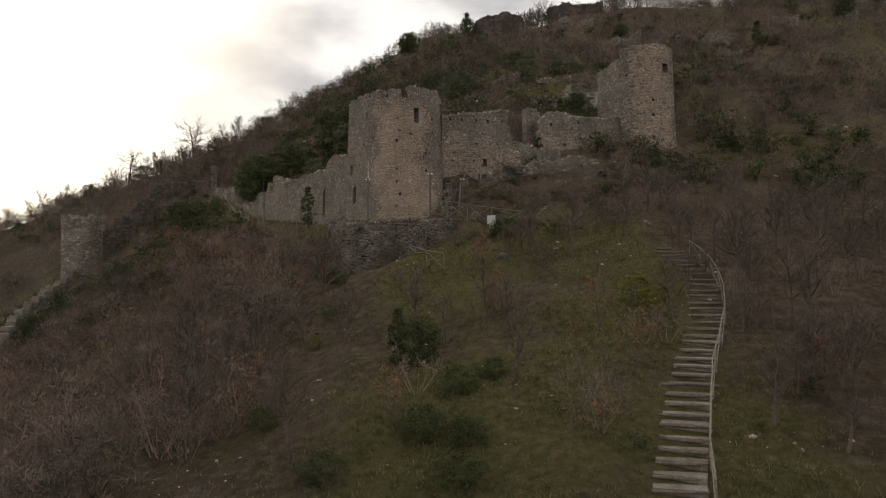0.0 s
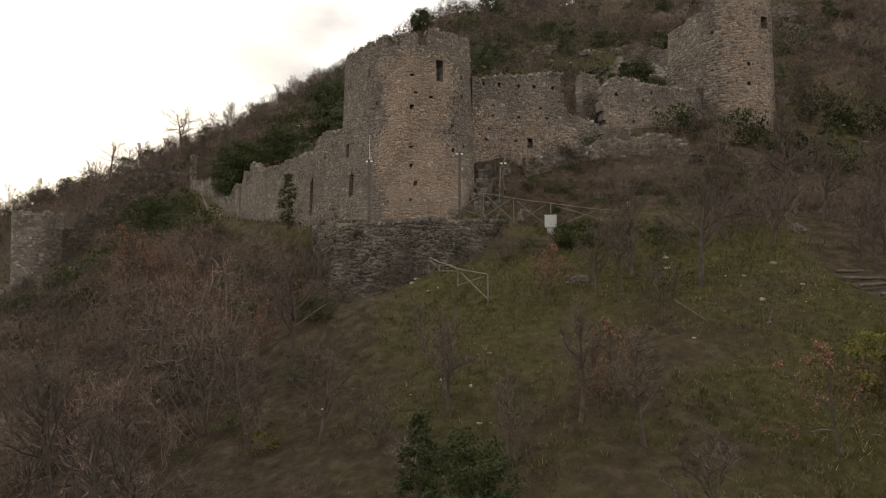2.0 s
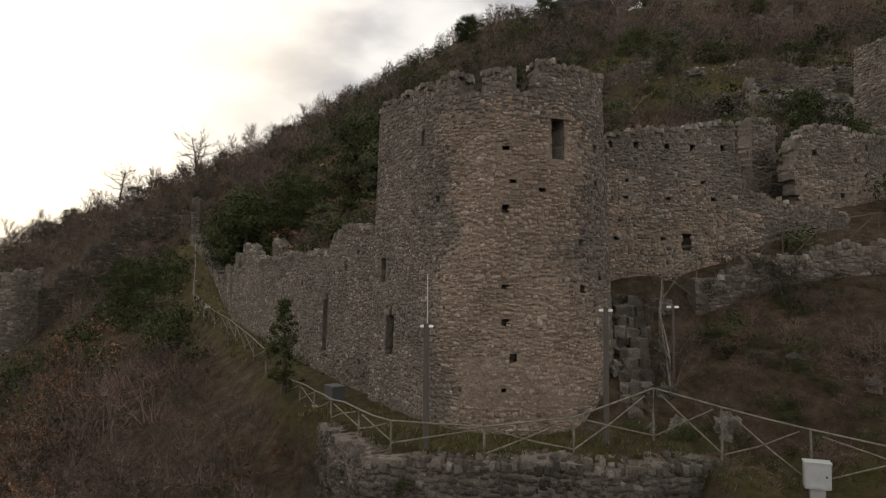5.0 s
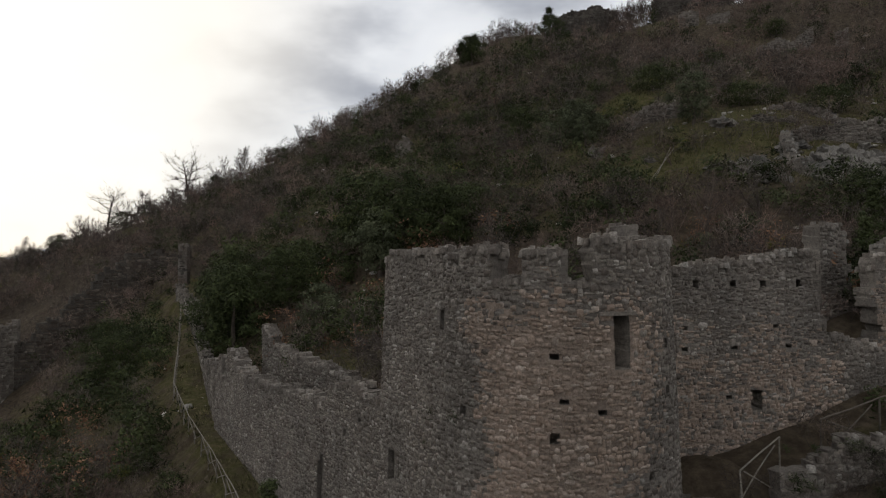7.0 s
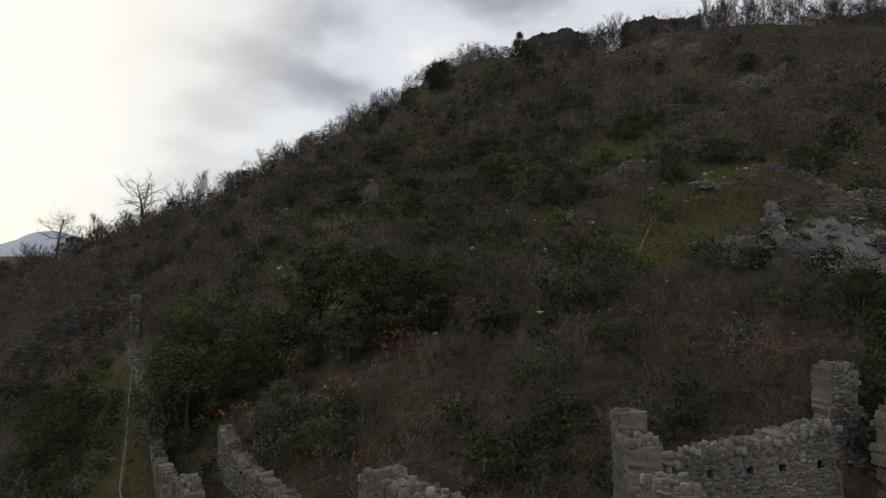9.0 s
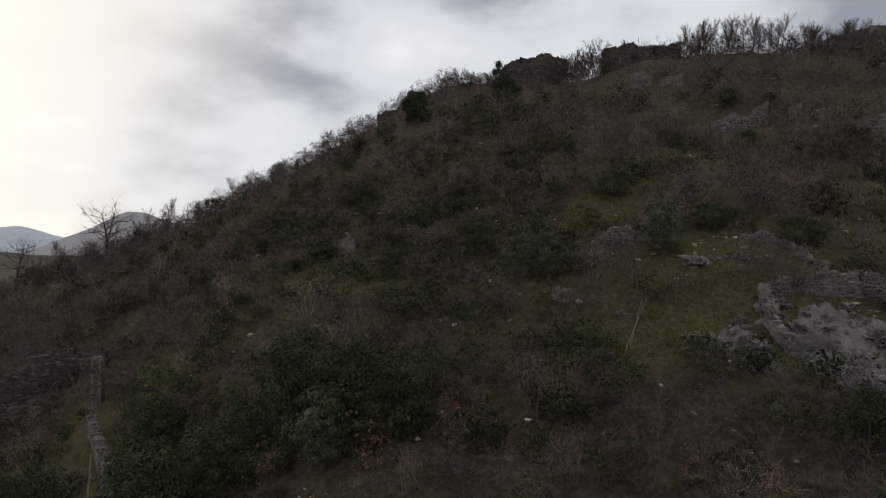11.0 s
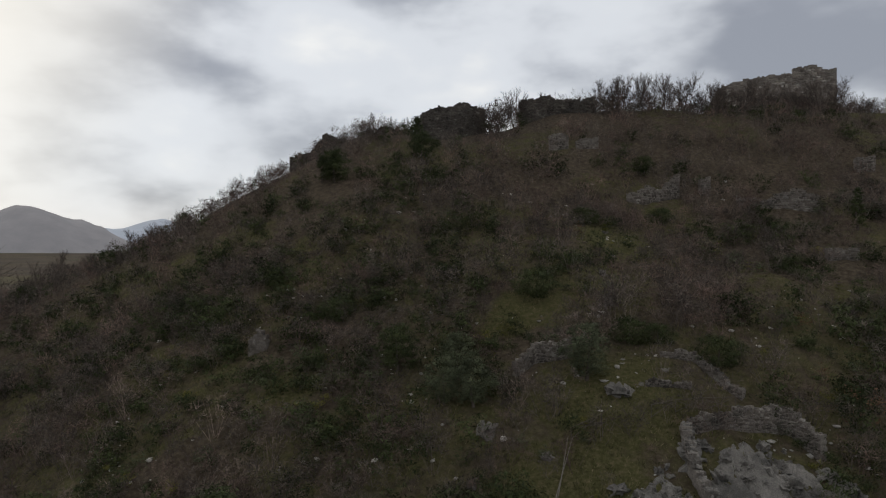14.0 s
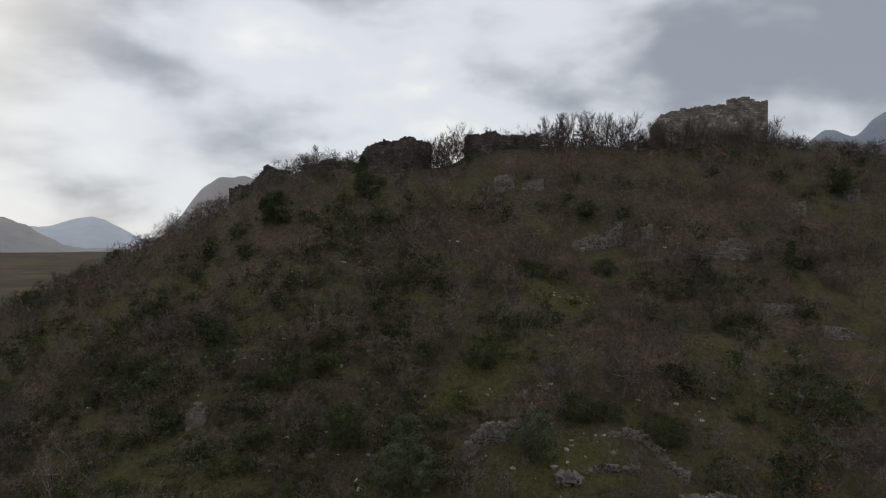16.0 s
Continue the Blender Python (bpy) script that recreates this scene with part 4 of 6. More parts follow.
masonry("slope_wall", "broken pale stone wall running down the slope", "wall", dw, 63, rock_mat, 0.9, 0.45, ("inner", "outer", "top"))
pin = Wall([(-40.0, 110.3), (-38.4, 110.3)], 0.8, 29.0, 39.2, None, cell=0.3)
pin.solid = lambda s, z: int(abs(s - 0.8) < 0.22 + 0.3 * smooth01(36.5, 35.0, z) + 0.08 * math.sin(z * 5) and z < 35.8)
masonry("wall_pinnacle", "slender broken pinnacle of masonry above shrubs", "wall", pin, 64, stone_dark, 0.45, 0.25)

# ---- ruins on the hillside and along the crest ----
def ruin(name, label, line, thick, top, seed, depth=3.0, mat=None, cell=0.35, long=0.55, category="ruin"):
    """A broken stretch of wall standing on the slope: top is a list of heights over the ground, evenly spaced along it."""
    w = Wall(line, thick, 0, 1, None, cell=cell)
    ss = np.linspace(0, w.length, len(top))
    p = w.place(ss, 0 * ss, 0)
    g = land(p[:, 0], p[:, 1], False)
    w.z0, w.z1 = float(g.min() - depth), float((g + np.array(top)).max() + 0.6)
    w.solid = lambda s, z: int(z < np.interp(s, ss, g + 0.85 * np.array(top)) + (jag(s, seed, 0.3) if mat is not crest_stone else jag(s * 0.7, seed, 0.4)))
    return masonry(name, label, category, w, seed, mat or stone_dark, long, long * 0.5, ("outer", "top"), kind="")


ruin("ruined_wall", "grey pillar of broken wall among shrubs", [(-17.0, 114.6), (-15.3, 114.3)], 1.0, [1.2, 3.0, 2.0], 71)
ruin("ruined_wall", "dry-stone terrace wall beside an olive tree", [(5.9, 101.4), (7.6, 102.4), (10.6, 102.0)], 0.6, [1.0, 1.3, 1.5], 72, 1.2, None, 0.3, 0.32)
ruin("ruined_wall", "low dry-stone wall climbing the grass", [(17.5, 100.8), (20.0, 100.2), (20.8, 97.6), (21.8, 96.2)], 0.6, [0.5, 0.8, 0.7, 0.9], 73, 1.0, None, 0.3, 0.32)
ruin("ruined_wall", "low dry-stone wall across the grass", [(14.0, 97.4), (18.4, 97.2)], 0.5, [0.3, 0.7, 0.4], 74, 1.0, None, 0.3, 0.32)
ruin("ruined_wall", "straight rubble wall above an outcrop", [(16.4, 93.2), (19.0, 93.5), (23.6, 93.0), (24.4, 91.0)], 0.7, [1.0, 1.5, 2.4, 2.0], 75, 1.6, None, 0.3, 0.32)
ruin("ruined_wall", "pale broken wall edge running down an outcrop", [(15.3, 87.0), (15.2, 90.0), (16.2, 93.0)], 0.7, [0.6, 0.9, 1.0], 76, 1.2, rock_mat, 0.3, 0.32)
ruin("ruined_house", "broken house walls overgrown with shrubs", [(29.0, 136.4), (31.4, 135.6), (34.6, 136.2), (36.8, 137.0)], 0.8, [1.0, 2.8, 1.8, 4.0], 77)
ruin("ruined_wall", "stump of a broken wall in rough grass", [(40.0, 137.3), (41.4, 137.2)], 0.9, [2.3, 3.0], 78)
ruin("ruined_house", "long broken house wall with a ragged gable", [(43.8, 134.8), (47.0, 133.0), (50.0, 132.0), (53.5, 131.5)], 0.8, [1.2, 1.4, 3.6, 2.8], 79)
ruin("ruined_wall", "broken wall corner between shrubs", [(22.3, 150.3), (25.2, 150.0)], 0.9, [3.2, 3.0], 80)
ruin("ruined_wall", "broken wall corner between shrubs", [(26.4, 149.7), (29.8, 149.5)], 0.9, [1.8, 2.4], 81)
ruin("ruined_wall", "broken wall corner half hidden in scrub", [(46.0, 119.6), (49.4, 119.0)], 0.9, [1.4, 2.0], 82)
ruin("ruined_wall", "pale leaning wall fragment in scrub", [(67.0, 141.8), (69.8, 141.6)], 0.9, [2.4, 3.2], 83, 3.0, stone_dark)
ruin("ruined_wall", "pale wall fragment in scrub", [(82.4, 147.3), (84.8, 147.2)], 0.9, [2.0, 2.7], 84, 3.0, stone_dark)
ruin("ruined_wall", "broken wall corner half hidden in scrub", [(50.5, 115.5), (54.0, 115.0)], 0.9, [1.4, 1.1], 85)
# crest, its darkness against the sky put into the stone colour
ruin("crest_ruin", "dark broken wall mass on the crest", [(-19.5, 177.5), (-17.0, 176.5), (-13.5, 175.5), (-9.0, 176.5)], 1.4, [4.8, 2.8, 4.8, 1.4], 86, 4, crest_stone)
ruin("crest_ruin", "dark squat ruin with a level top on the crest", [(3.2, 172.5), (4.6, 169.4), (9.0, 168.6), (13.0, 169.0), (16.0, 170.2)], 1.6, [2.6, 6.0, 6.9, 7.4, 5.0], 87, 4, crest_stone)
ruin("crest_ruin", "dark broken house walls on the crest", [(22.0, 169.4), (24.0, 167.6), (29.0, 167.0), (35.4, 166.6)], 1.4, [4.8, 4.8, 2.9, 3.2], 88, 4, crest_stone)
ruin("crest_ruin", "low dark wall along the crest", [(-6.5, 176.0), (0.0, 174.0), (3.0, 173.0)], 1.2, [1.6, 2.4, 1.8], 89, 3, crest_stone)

# the keep at the top
keep = Wall([(84.0, 216.5), (86.0, 213.5), (92.0, 210.2), (100.5, 206.6), (103.0, 205.4), (110.0, 203.6), (115.5, 212.0)], 1.5, 88.0, 103.0, None, cell=0.5)
K_LOW = keep.nearest(100.4, 206.6)
keep.solid = lambda s, z: int(z < span(s, [(0, 95.0), (3.0, 98.2), (9, 99.6), (K_LOW, 100.4), (K_LOW + 0.2, 101.4), (K_LOW + 5.5, 102.1), (K_LOW + 7, 100.8), (keep.length - 6, 101.0), (keep.length, 100.5)]) + jag(s, 90, 0.35)
)
masonry("castle_keep", "pale squat castle keep crowning the hilltop", "castle", keep, 90, keep_stone, 1.1, 0.5, ("outer", "top"), kind="")

# ---- plants over the hillside ----
def sprinkle(n, x0, x1, y0, y1, keep_share, seed):
    """Random places where keep_share(x, y) allows them."""
    r = np.random.default_rng(seed)
    x, y = r.uniform(x0, x1, n), r.uniform(y0, y1, n)
    ok = r.random(n) < keep_share(x, y)
    return x[ok], y[ok], r


def line_gap(x, y, line, width):
    """1 away from a line of the plan, 0 on it."""
    return smooth01(width * 0.6, width, line_distance(x, y, line))


WALL_LINES = [(TOWER, 2.2), (CURTAIN, 1.5), (east.line[:, :2].tolist(), 1.6), (east2.line.tolist(), 1.6), (TOWER2, 2.0), (RET, 1.3), (ret2.line.tolist(), 0.7), (STAIR, 1.7), (lower.line.tolist(), 1.2), (inner.line.tolist(), 1.0), (EDGE[:, :2].tolist(), 1.0)]


# small clearings round single trees, ruins and the crest
CLEARINGS = [(10.8, 99.2, 3.2), (9.9, 110.6, 3.8), (15.8, 103.1, 3.0), (18.0, 102.4, 2.6), (21.9, 99.8, 3.0), (-0.1, 100.2, 2.4), (2.0, 99.0, 2.4), (1.4, 103.4, 2.4), (-13.5, 86.6, 3.0), (-24.3, 87.6, 4.2), (-20.4, 88.4, 3.0),
             (-12.4, 88.8, 3.0), (-3.3, 106.8, 2.8), (-8.5, 116.9, 2.6), (-16.2, 114.4, 2.6), (8.0, 102.0, 2.4), (20.5, 98.5, 2.5), (33.0, 136.0, 4.0), (40.7, 137.2, 3.0), (48.5, 132.5, 4.5), (24.0, 150.0, 3.0), (28.0, 149.6, 3.0), (47.7, 119.3, 3.0),
             (52.0, 115.2, 3.0), (68.4, 141.7, 3.5), (83.6, 147.2, 3.5), (-18.0, 176.5, 3.0), (-12.0, 176.0, 3.0), (5.0, 167.5, 4.5), (11.0, 166.5, 5.0), (24.0, 165.5, 4.5), (31.0, 164.5, 5.0), (2.6, 152.0, 4.0), (-11.0, 148.0, 4.0),
             (20.0, 93.0, 3.0), (55.0, 126.5, 3.0), (31.2, 130.6, 2.5), (20.5, 128.8, 2.5), (-58.5, 101.0, 6.0), (-53.0, 88.0, 5.0), (-49.0, 76.0, 5.0), (-53.5, 106.0, 5.0)]


def open_ground(x, y):
    """How much of the ground scrub may take."""
    k = np.clip(1.02 - 1.05 * turf(x, y), 0.03, 1)
    for line, w in WALL_LINES:
        k = k * line_gap(x, y, line, w)
    d, _, along = edge_of(x, y)
    k = k * (1 - 0.97 * smooth01(-0.3, 0.2, d) * (1 - smooth01(3.0, 4.2, d)))
    inside = (np.hypot(x + 3.5, y - 59.5) < 3.4)
    outcrop = smooth01(0.8, 1.2, np.hypot((x - 16.5) / 6.0, (y - 88.5) / 4.5))
    k = np.where(inside, 0, k) * outcrop
    for px, py, pr in CLEARINGS:
        k = k * smooth01(0.7 * pr, pr, np.hypot(x - px, (y - py + 0.35 * pr) / 1.25))
    clump = np.where(y > 134, 0.8, 0.45) + 1.15 * value_noise(x, y, 5.0, 21)
    return np.clip(k * clump, 0, 1)


def rows_of(x, y, r, lo, hi, tall=(0.8, 1.25)):
    return np.stack([x, y, r.uniform(lo, hi, len(x)), r.uniform(*tall, len(x))], 1)


bare = [shrub_bare(100 + i, 10, 34, 0.0045) for i in range(7)]
bare_mid = [shrub_bare(150 + i, 9, 24, 0.0066, 0.1 * (i % 3)) for i in range(9)]
bare_far = [shrub_bare(200 + i, 8, 13, 0.0105, 0.08 * (i % 2)) for i in range(7)]
leafy = [shrub_leafy(300 + i, 15, 24, 0.042) for i in range(6)]


def scrub(parts, x, y, r, protos, lo, hi, tall=(0.75, 1.15)):
    """Mixed scrub: parts are (name, share, material, label)."""
    mixed, done = r.random(len(x)), 0.0
    for nm, share, mt, lb in parts:
        q = (mixed >= done) & (mixed < done + share)
        done += share
        rows = rows_of(x[q], y[q], r, 0.0, 1.0, tall)
        rows[:, 2] = lo + (hi - lo) * rows[:, 2] ** 1.5
        edge, _, _ = edge_of(rows[:, 0], rows[:, 1])
        rows[:, 2] *= 1 - 0.5 * smooth01(-5, -0.5, edge) * (1 - smooth01(0, 6, edge))
        scatter(nm, protos, rows, mt, lb, "scrub")


# scrub of the main slope, nearest first; tall on the flanks, thin on the turf in the middle
middle = lambda x, y: (y < 50) & (x > -8) & (x < 15)
low = lambda x, y: open_ground(x, y) * np.where(middle(x, y), 0.22, 0.8) * smooth01(3, 9, np.hypot(x - 1, y - 18))
x, y, r = sprinkle(3300, -50, 42, 17, 72, low, 401)
flank = (x < -8 - 0.1 * (y - 30)) & (y < 76)
scrub((("tan_scrub_flank", 0.3, pale_twig_mat, "tall leafless tan scrub on the western flank"), ("reddish_scrub_flank", 0.34, red_twig_mat, "tall leafless reddish scrub on the western flank"), ("bare_scrub_flank", 0.36, twig_mat, "tall leafless grey-brown scrub on the western flank")),
      x[flank], y[flank], r, bare, 1.7, 4.2)
scrub((("pale_scrub_lower", 0.35, pale_twig_mat, "leafless tan and reddish scrub over the lower slope"), ("bare_scrub_lower", 0.65, twig_mat, "leafless brown scrub over the lower slope")), x[~flank], y[~flank], r, bare, 0.9, 2.6)
between = lambda x, y: open_ground(x, y) * (1 - 0.6 * smooth01(0.45, 0.62, value_noise(x, y, 7.0, 33)))
x, y, r = sprinkle(6000, -62, 62, 66, 134, between, 402)
scrub((("bare_scrub_middle", 0.58, twig_mat, "leafless grey-brown scrub over the hillside"), ("reddish_scrub_middle", 0.26, red_twig_mat, "leafless reddish-brown scrub over the hillside"), ("tan_scrub_middle", 0.16, pale_twig_mat, "leafless tan scrub over the hillside")), x[y > 94], y[y > 94], r, bare_mid, 1.3, 4.4)
scrub((("bare_scrub_behind_castle", 0.66, twig_mat, "leafless grey-brown scrub behind the castle"), ("reddish_scrub_behind_castle", 0.34, red_twig_mat, "leafless reddish-brown scrub behind the castle")), x[y <= 94], y[y <= 94], r, bare[:5], 1.2, 3.6)
x, y, r = sprinkle(4600, -100, 120, 130, 200, open_ground, 403)
scrub((("reddish_scrub_upper", 0.4, red_twig_mat, "leafless reddish scrub on the upper slope"), ("bare_scrub_upper", 0.6, twig_mat, "leafless grey-brown scrub on the upper slope")), x, y, r, bare_far, 1.7, 4.4)
x, y, r = sprinkle(900, -135, -55, 20, 190, open_ground, 404)
scatter("bare_scrub_west", bare_far, rows_of(x, y, r, 2.2, 4.5), twig_mat, "leafless scrub on the far western slope", "scrub")
x, y, r = sprinkle(500, 60, 125, 70, 140, open_ground, 405)
scatter("bare_scrub_east", bare_far, rows_of(x, y, r, 2.2, 4.2), twig_mat, "leafless scrub on the eastern slope", "scrub")

# evergreens scattered among it
patchy = lambda x, y: open_ground(x, y) * smooth01(0.36, 0.6, value_noise(x, y, 7.0, 33)) * np.where((y < 64) & (x > -7) & (x < 16), 0.1, np.where(y < 62, np.where(x > 0, 0.06, 0.3), 1.0)) * smooth01(4, 10, np.hypot(x - 1, y - 20))
x, y, r = sprinkle(3200, -60, 62, 20, 134, patchy, 411)
leafy_fine = [shrub_leafy(320 + i, 20, 34, 0.034) for i in range(5)]
q = y < 62
scatter("evergreen_scrub_lower", leafy_fine, rows_of(x[q], y[q], r, 0.7, 1.8, (0.6, 1.0)), leaf_mat, "dark evergreen shrubs on the lower slope", "shrub")
x, y = x[~q], y[~q]
scatter("evergreen_scrub", leafy, rows_of(x, y, r, 1.0, 3.5, (0.75, 1.2)), leaf_mat, "dark evergreen shrubs scattered over the hillside", "shrub")
west = lambda x, y: open_ground(x, y) * (0.25 + 0.75 * smooth01(0.35, 0.6, value_noise(x, y, 9.0, 34)))
x, y, r = sprinkle(1500, -62, 6, 70, 150, west, 418)
scatter("evergreen_scrub_west", leafy, rows_of(x, y, r, 1.3, 3.3, (0.75, 1.15)), leaf_mat, "dense dark evergreen shrubs on the western slope", "shrub")
x, y, r = sprinkle(900, -60, 62, 60, 134, patchy, 412)
scatter("olive_scrub", leafy, rows_of(x, y, r, 0.9, 2.2, (0.7, 1.2)), olive_mat, "grey-green shrubs scattered over the hillside", "shrub")
x, y, r = sprinkle(1000, -110, 120, 130, 195, patchy, 413)
scatter("evergreen_scrub_upper", leafy, rows_of(x, y, r, 1.6, 3.6, (0.7, 1.2)), leaf_mat, "dark evergreen shrubs on the upper slope", "shrub")
x, y, r = sprinkle(800, -60, 50, 25, 134, patchy, 414)
scatter("yellow_scrub", leafy, rows_of(x, y, r, 0.6, 1.7, (0.6, 1.0)), yellow_mat, "yellow-green shrubs scattered over the hillside", "shrub")
rust = lambda x, y: open_ground(x, y) * smooth01(0.5, 0.8, value_noise(x, y, 11.0, 44)) * np.where((x < -8) & (y < 100), 1.0, np.where(y < 66, 0.0, 0.22))
x, y, r = sprinkle(2100, -65, 60, 30, 134, rust, 415)
russet = [shrub_leafy(350 + i, 14, 12, 0.035) for i in range(5)]
scatter("russet_scrub", russet, rows_of(x, y, r, 1.4, 3.2, (0.8, 1.2)), russet_mat, "shrubs holding dry russet leaves", "shrub")

bank_share = lambda x, y: np.clip(np.exp(-(((x - 6.5) / 5.5) ** 2 + ((y - 50.2 + 0.1 * x) / 1.5) ** 2)), 0, 1) * smooth01(0.3, 0.6, value_noise(x, y, 2.5, 58)) * smooth01(0.8, 1.5, np.hypot(x - 3.85, y - 52.3))
x, y, r = sprinkle(620, -2, 18, 45, 55, bank_share, 420)
q = r.random(len(x)) < 0.35
scatter("bank_evergreens", leafy_fine, rows_of(x[q], y[q], r, 0.4, 1.1, (0.6, 1.0)), leaf_mat, "dark evergreen undergrowth on the bank below the fence", "shrub")
scatter("bank_scrub", bare, rows_of(x[~q], y[~q], r, 0.6, 1.5, (0.6, 1.0)), twig_mat, "bare brown undergrowth on the bank below the fence", "scrub")
brush = lambda x, y: np.exp(-(((x + 12.0) / 3.6) ** 2 + ((y - 54.0) / 6.5) ** 2)) * (edge_of(x, y)[0] < -1.2)
x, y, r = sprinkle(420, -22, -5, 40, 72, brush, 419)
q = r.random(len(x)) < 0.4
scatter("corner_evergreens", leafy_fine, rows_of(x[q], y[q], r, 0.8, 2.0, (0.7, 1.2)), leaf_mat, "dark ivy-grown brush below the terrace corner", "shrub")
scatter("corner_brush", bare, rows_of(x[~q], y[~q], r, 1.2, 2.8), twig_mat, "tall bare brush below the terrace corner", "scrub")

weedy = lambda x, y: smooth01(0.4, 0.65, value_noise(x, y, 2.2, 47)) * line_gap(x, y, STEPS, 0.6) * line_gap(x, y, ret2.line.tolist(), 0.6) * np.where(np.hypot(x + 3.5, y - 59.5) < 4.2, 0, 1)
x, y, r = sprinkle(300, 0.0, 18, 54, 62, weedy, 416)
scatter("dark_weeds", leafy_fine[:2], rows_of(x, y, r, 0.25, 0.85, (0.6, 1.0)), leaf_mat, "low dark green weeds on the bank beside the tower", "weeds")
x, y, r = sprinkle(300, 1.5, 20, 53, 62, weedy, 417)
scatter("russet_weeds", bare, rows_of(x, y, r, 0.4, 1.3, (0.6, 1.0)), red_twig_mat, "dry reddish weeds on the bank beside the tower", "weeds")


# ---- turf: tufts of grass ----
def tuft(seed, n=7):
    r = np.random.default_rng(seed)
    az, lean = r.uniform(0, 6.28, n), r.uniform(0.2, 0.9, n)
    b = np.stack([np.cos(az) * 0.05, np.sin(az) * 0.05, np.full(n, -0.03)], 1)
    t = b + np.stack([np.cos(az) * lean * 0.16, np.sin(az) * lean * 0.16, r.uniform(0.08, 0.22, n)], 1)
    return slivers(b, t, np.full(n, 0.012), r)


tufts = [tuft(500 + i) for i in range(6)]
grassy = lambda x, y: np.clip(turf(x, y) * 1.15, 0, 1) * smooth01(0.1, 0.45, value_noise(x, y, 3.0, 55)) * line_gap(x, y, STAIR, 1.2)
x, y, r = sprinkle(80000, -14, 20, 19, 60, grassy, 501)
scatter("grass_lower", tufts, rows_of(x, y, r, 0.45, 1.15), grass_mat, "tufts of winter grass on the lower slope", "grass", 0.0)
x, y, r = sprinkle(34000, -28, 36, 66, 134, grassy, 502)
scatter("grass_upper", tufts, rows_of(x, y, r, 1.0, 2.2), grass_mat, "tufts of winter grass on the hillside", "grass", 0.0)


# ---- loose stones ----
def pebble(seed):
    r = np.random.default_rng(seed)
    t = (1 + 5 ** 0.5) / 2
    v = unit(np.array([(-1, t, 0), (1, t, 0), (-1, -t, 0), (1, -t, 0), (0, -1, t), (0, 1, t), (0, -1, -t), (0, 1, -t), (t, 0, -1), (t, 0, 1), (-t, 0, -1), (-t, 0, 1)], float))
    f = np.array([(0, 11, 5), (0, 5, 1), (0, 1, 7), (0, 7, 10), (0, 10, 11), (1, 5, 9), (5, 11, 4), (11, 10, 2), (10, 7, 6), (7, 1, 8), (3, 9, 4), (3, 4, 2), (3, 2, 6), (3, 6, 8), (3, 8, 9), (4, 9, 5), (2, 4, 11), (6, 2, 10), (8, 6, 7), (9, 8, 1)])
    return v * r.uniform(0.6, 1.25, (12, 1)) * (1.0, r.uniform(0.6, 0.9), r.uniform(0.4, 0.7)), f


pebbles = [pebble(600 + i) for i in range(8)]
stony = lambda x, y: np.clip(0.15 + turf(x, y), 0, 1) * smooth01(0.5, 0.8, value_noise(x, y, 4.0, 66))
x, y, r = sprinkle(2600, -15, 26, 20, 66, stony, 601)
scatter("loose_stones_lower", pebbles, np.stack([x, y, 0.03 + 0.16 * r.random(len(x)) ** 4, r.uniform(0.7, 1.1, len(x))], 1), pebble_mat, "small pale stones strewn over the turf", "stones", 0.0)
rubble = lambda x, y: np.clip(0.05 + turf(x, y) + 0.9 * np.exp(-(((x - 17) / 7) ** 2 + ((y - 90) / 7) ** 2)) + 0.8 * np.exp(-(((x - 17) / 8) ** 2 + ((y - 109) / 9) ** 2)), 0, 1) * smooth01(0.45, 0.75, value_noise(x, y, 4.0, 67))
x, y, r = sprinkle(6500, -30, 45, 66, 140, rubble, 602)
scatter("loose_stones_upper", pebbles, np.stack([x, y, 0.05 + 0.35 * r.random(len(x)) ** 3, r.uniform(0.7, 1.1, len(x))], 1), pebble_mat, "pale stones strewn over the hillside", "stones", 0.0)

# ---- single trees and bushes ----
def tube_along(points, radii, sides=5):
    v, f = [], []
    for k, (p, rad) in enumerate(zip(points, radii)):
        d = Vector(points[min(k + 1, len(points) - 1)]) - Vector(points[max(k - 1, 0)])
        q = d.to_track_quat("Z", "Y")
        for j in range(sides):
            a = 6.2832 * j / sides
            v.append(Vector(p) + q @ Vector((rad * math.cos(a), rad * math.sin(a), 0)))
    for k in range(len(points) - 1):
        for j in range(sides):
            f.append((k * sides + j, k * sides + (j + 1) % sides, (k + 1) * sides + (j + 1) % sides, (k + 1) * sides + j))
    f.append(tuple(range((len(points) - 1) * sides, len(points) * sides)))
    return v, f


def limb(r, start, way, length, radius, bend=0.16, up=0.05, parts=5):
    pts, rads, p, d = [Vector(start)], [radius], Vector(start), Vector(way).normalized()
    for k in range(parts):
        d = (d + Vector(r.normal(0, bend, 3)) + Vector((0, 0, up))).normalized()
        p = p + d * (length / parts)
        pts.append(p.copy())
        rads.append(radius * (1 - 0.8 * (k + 1) / parts))
    return pts, rads


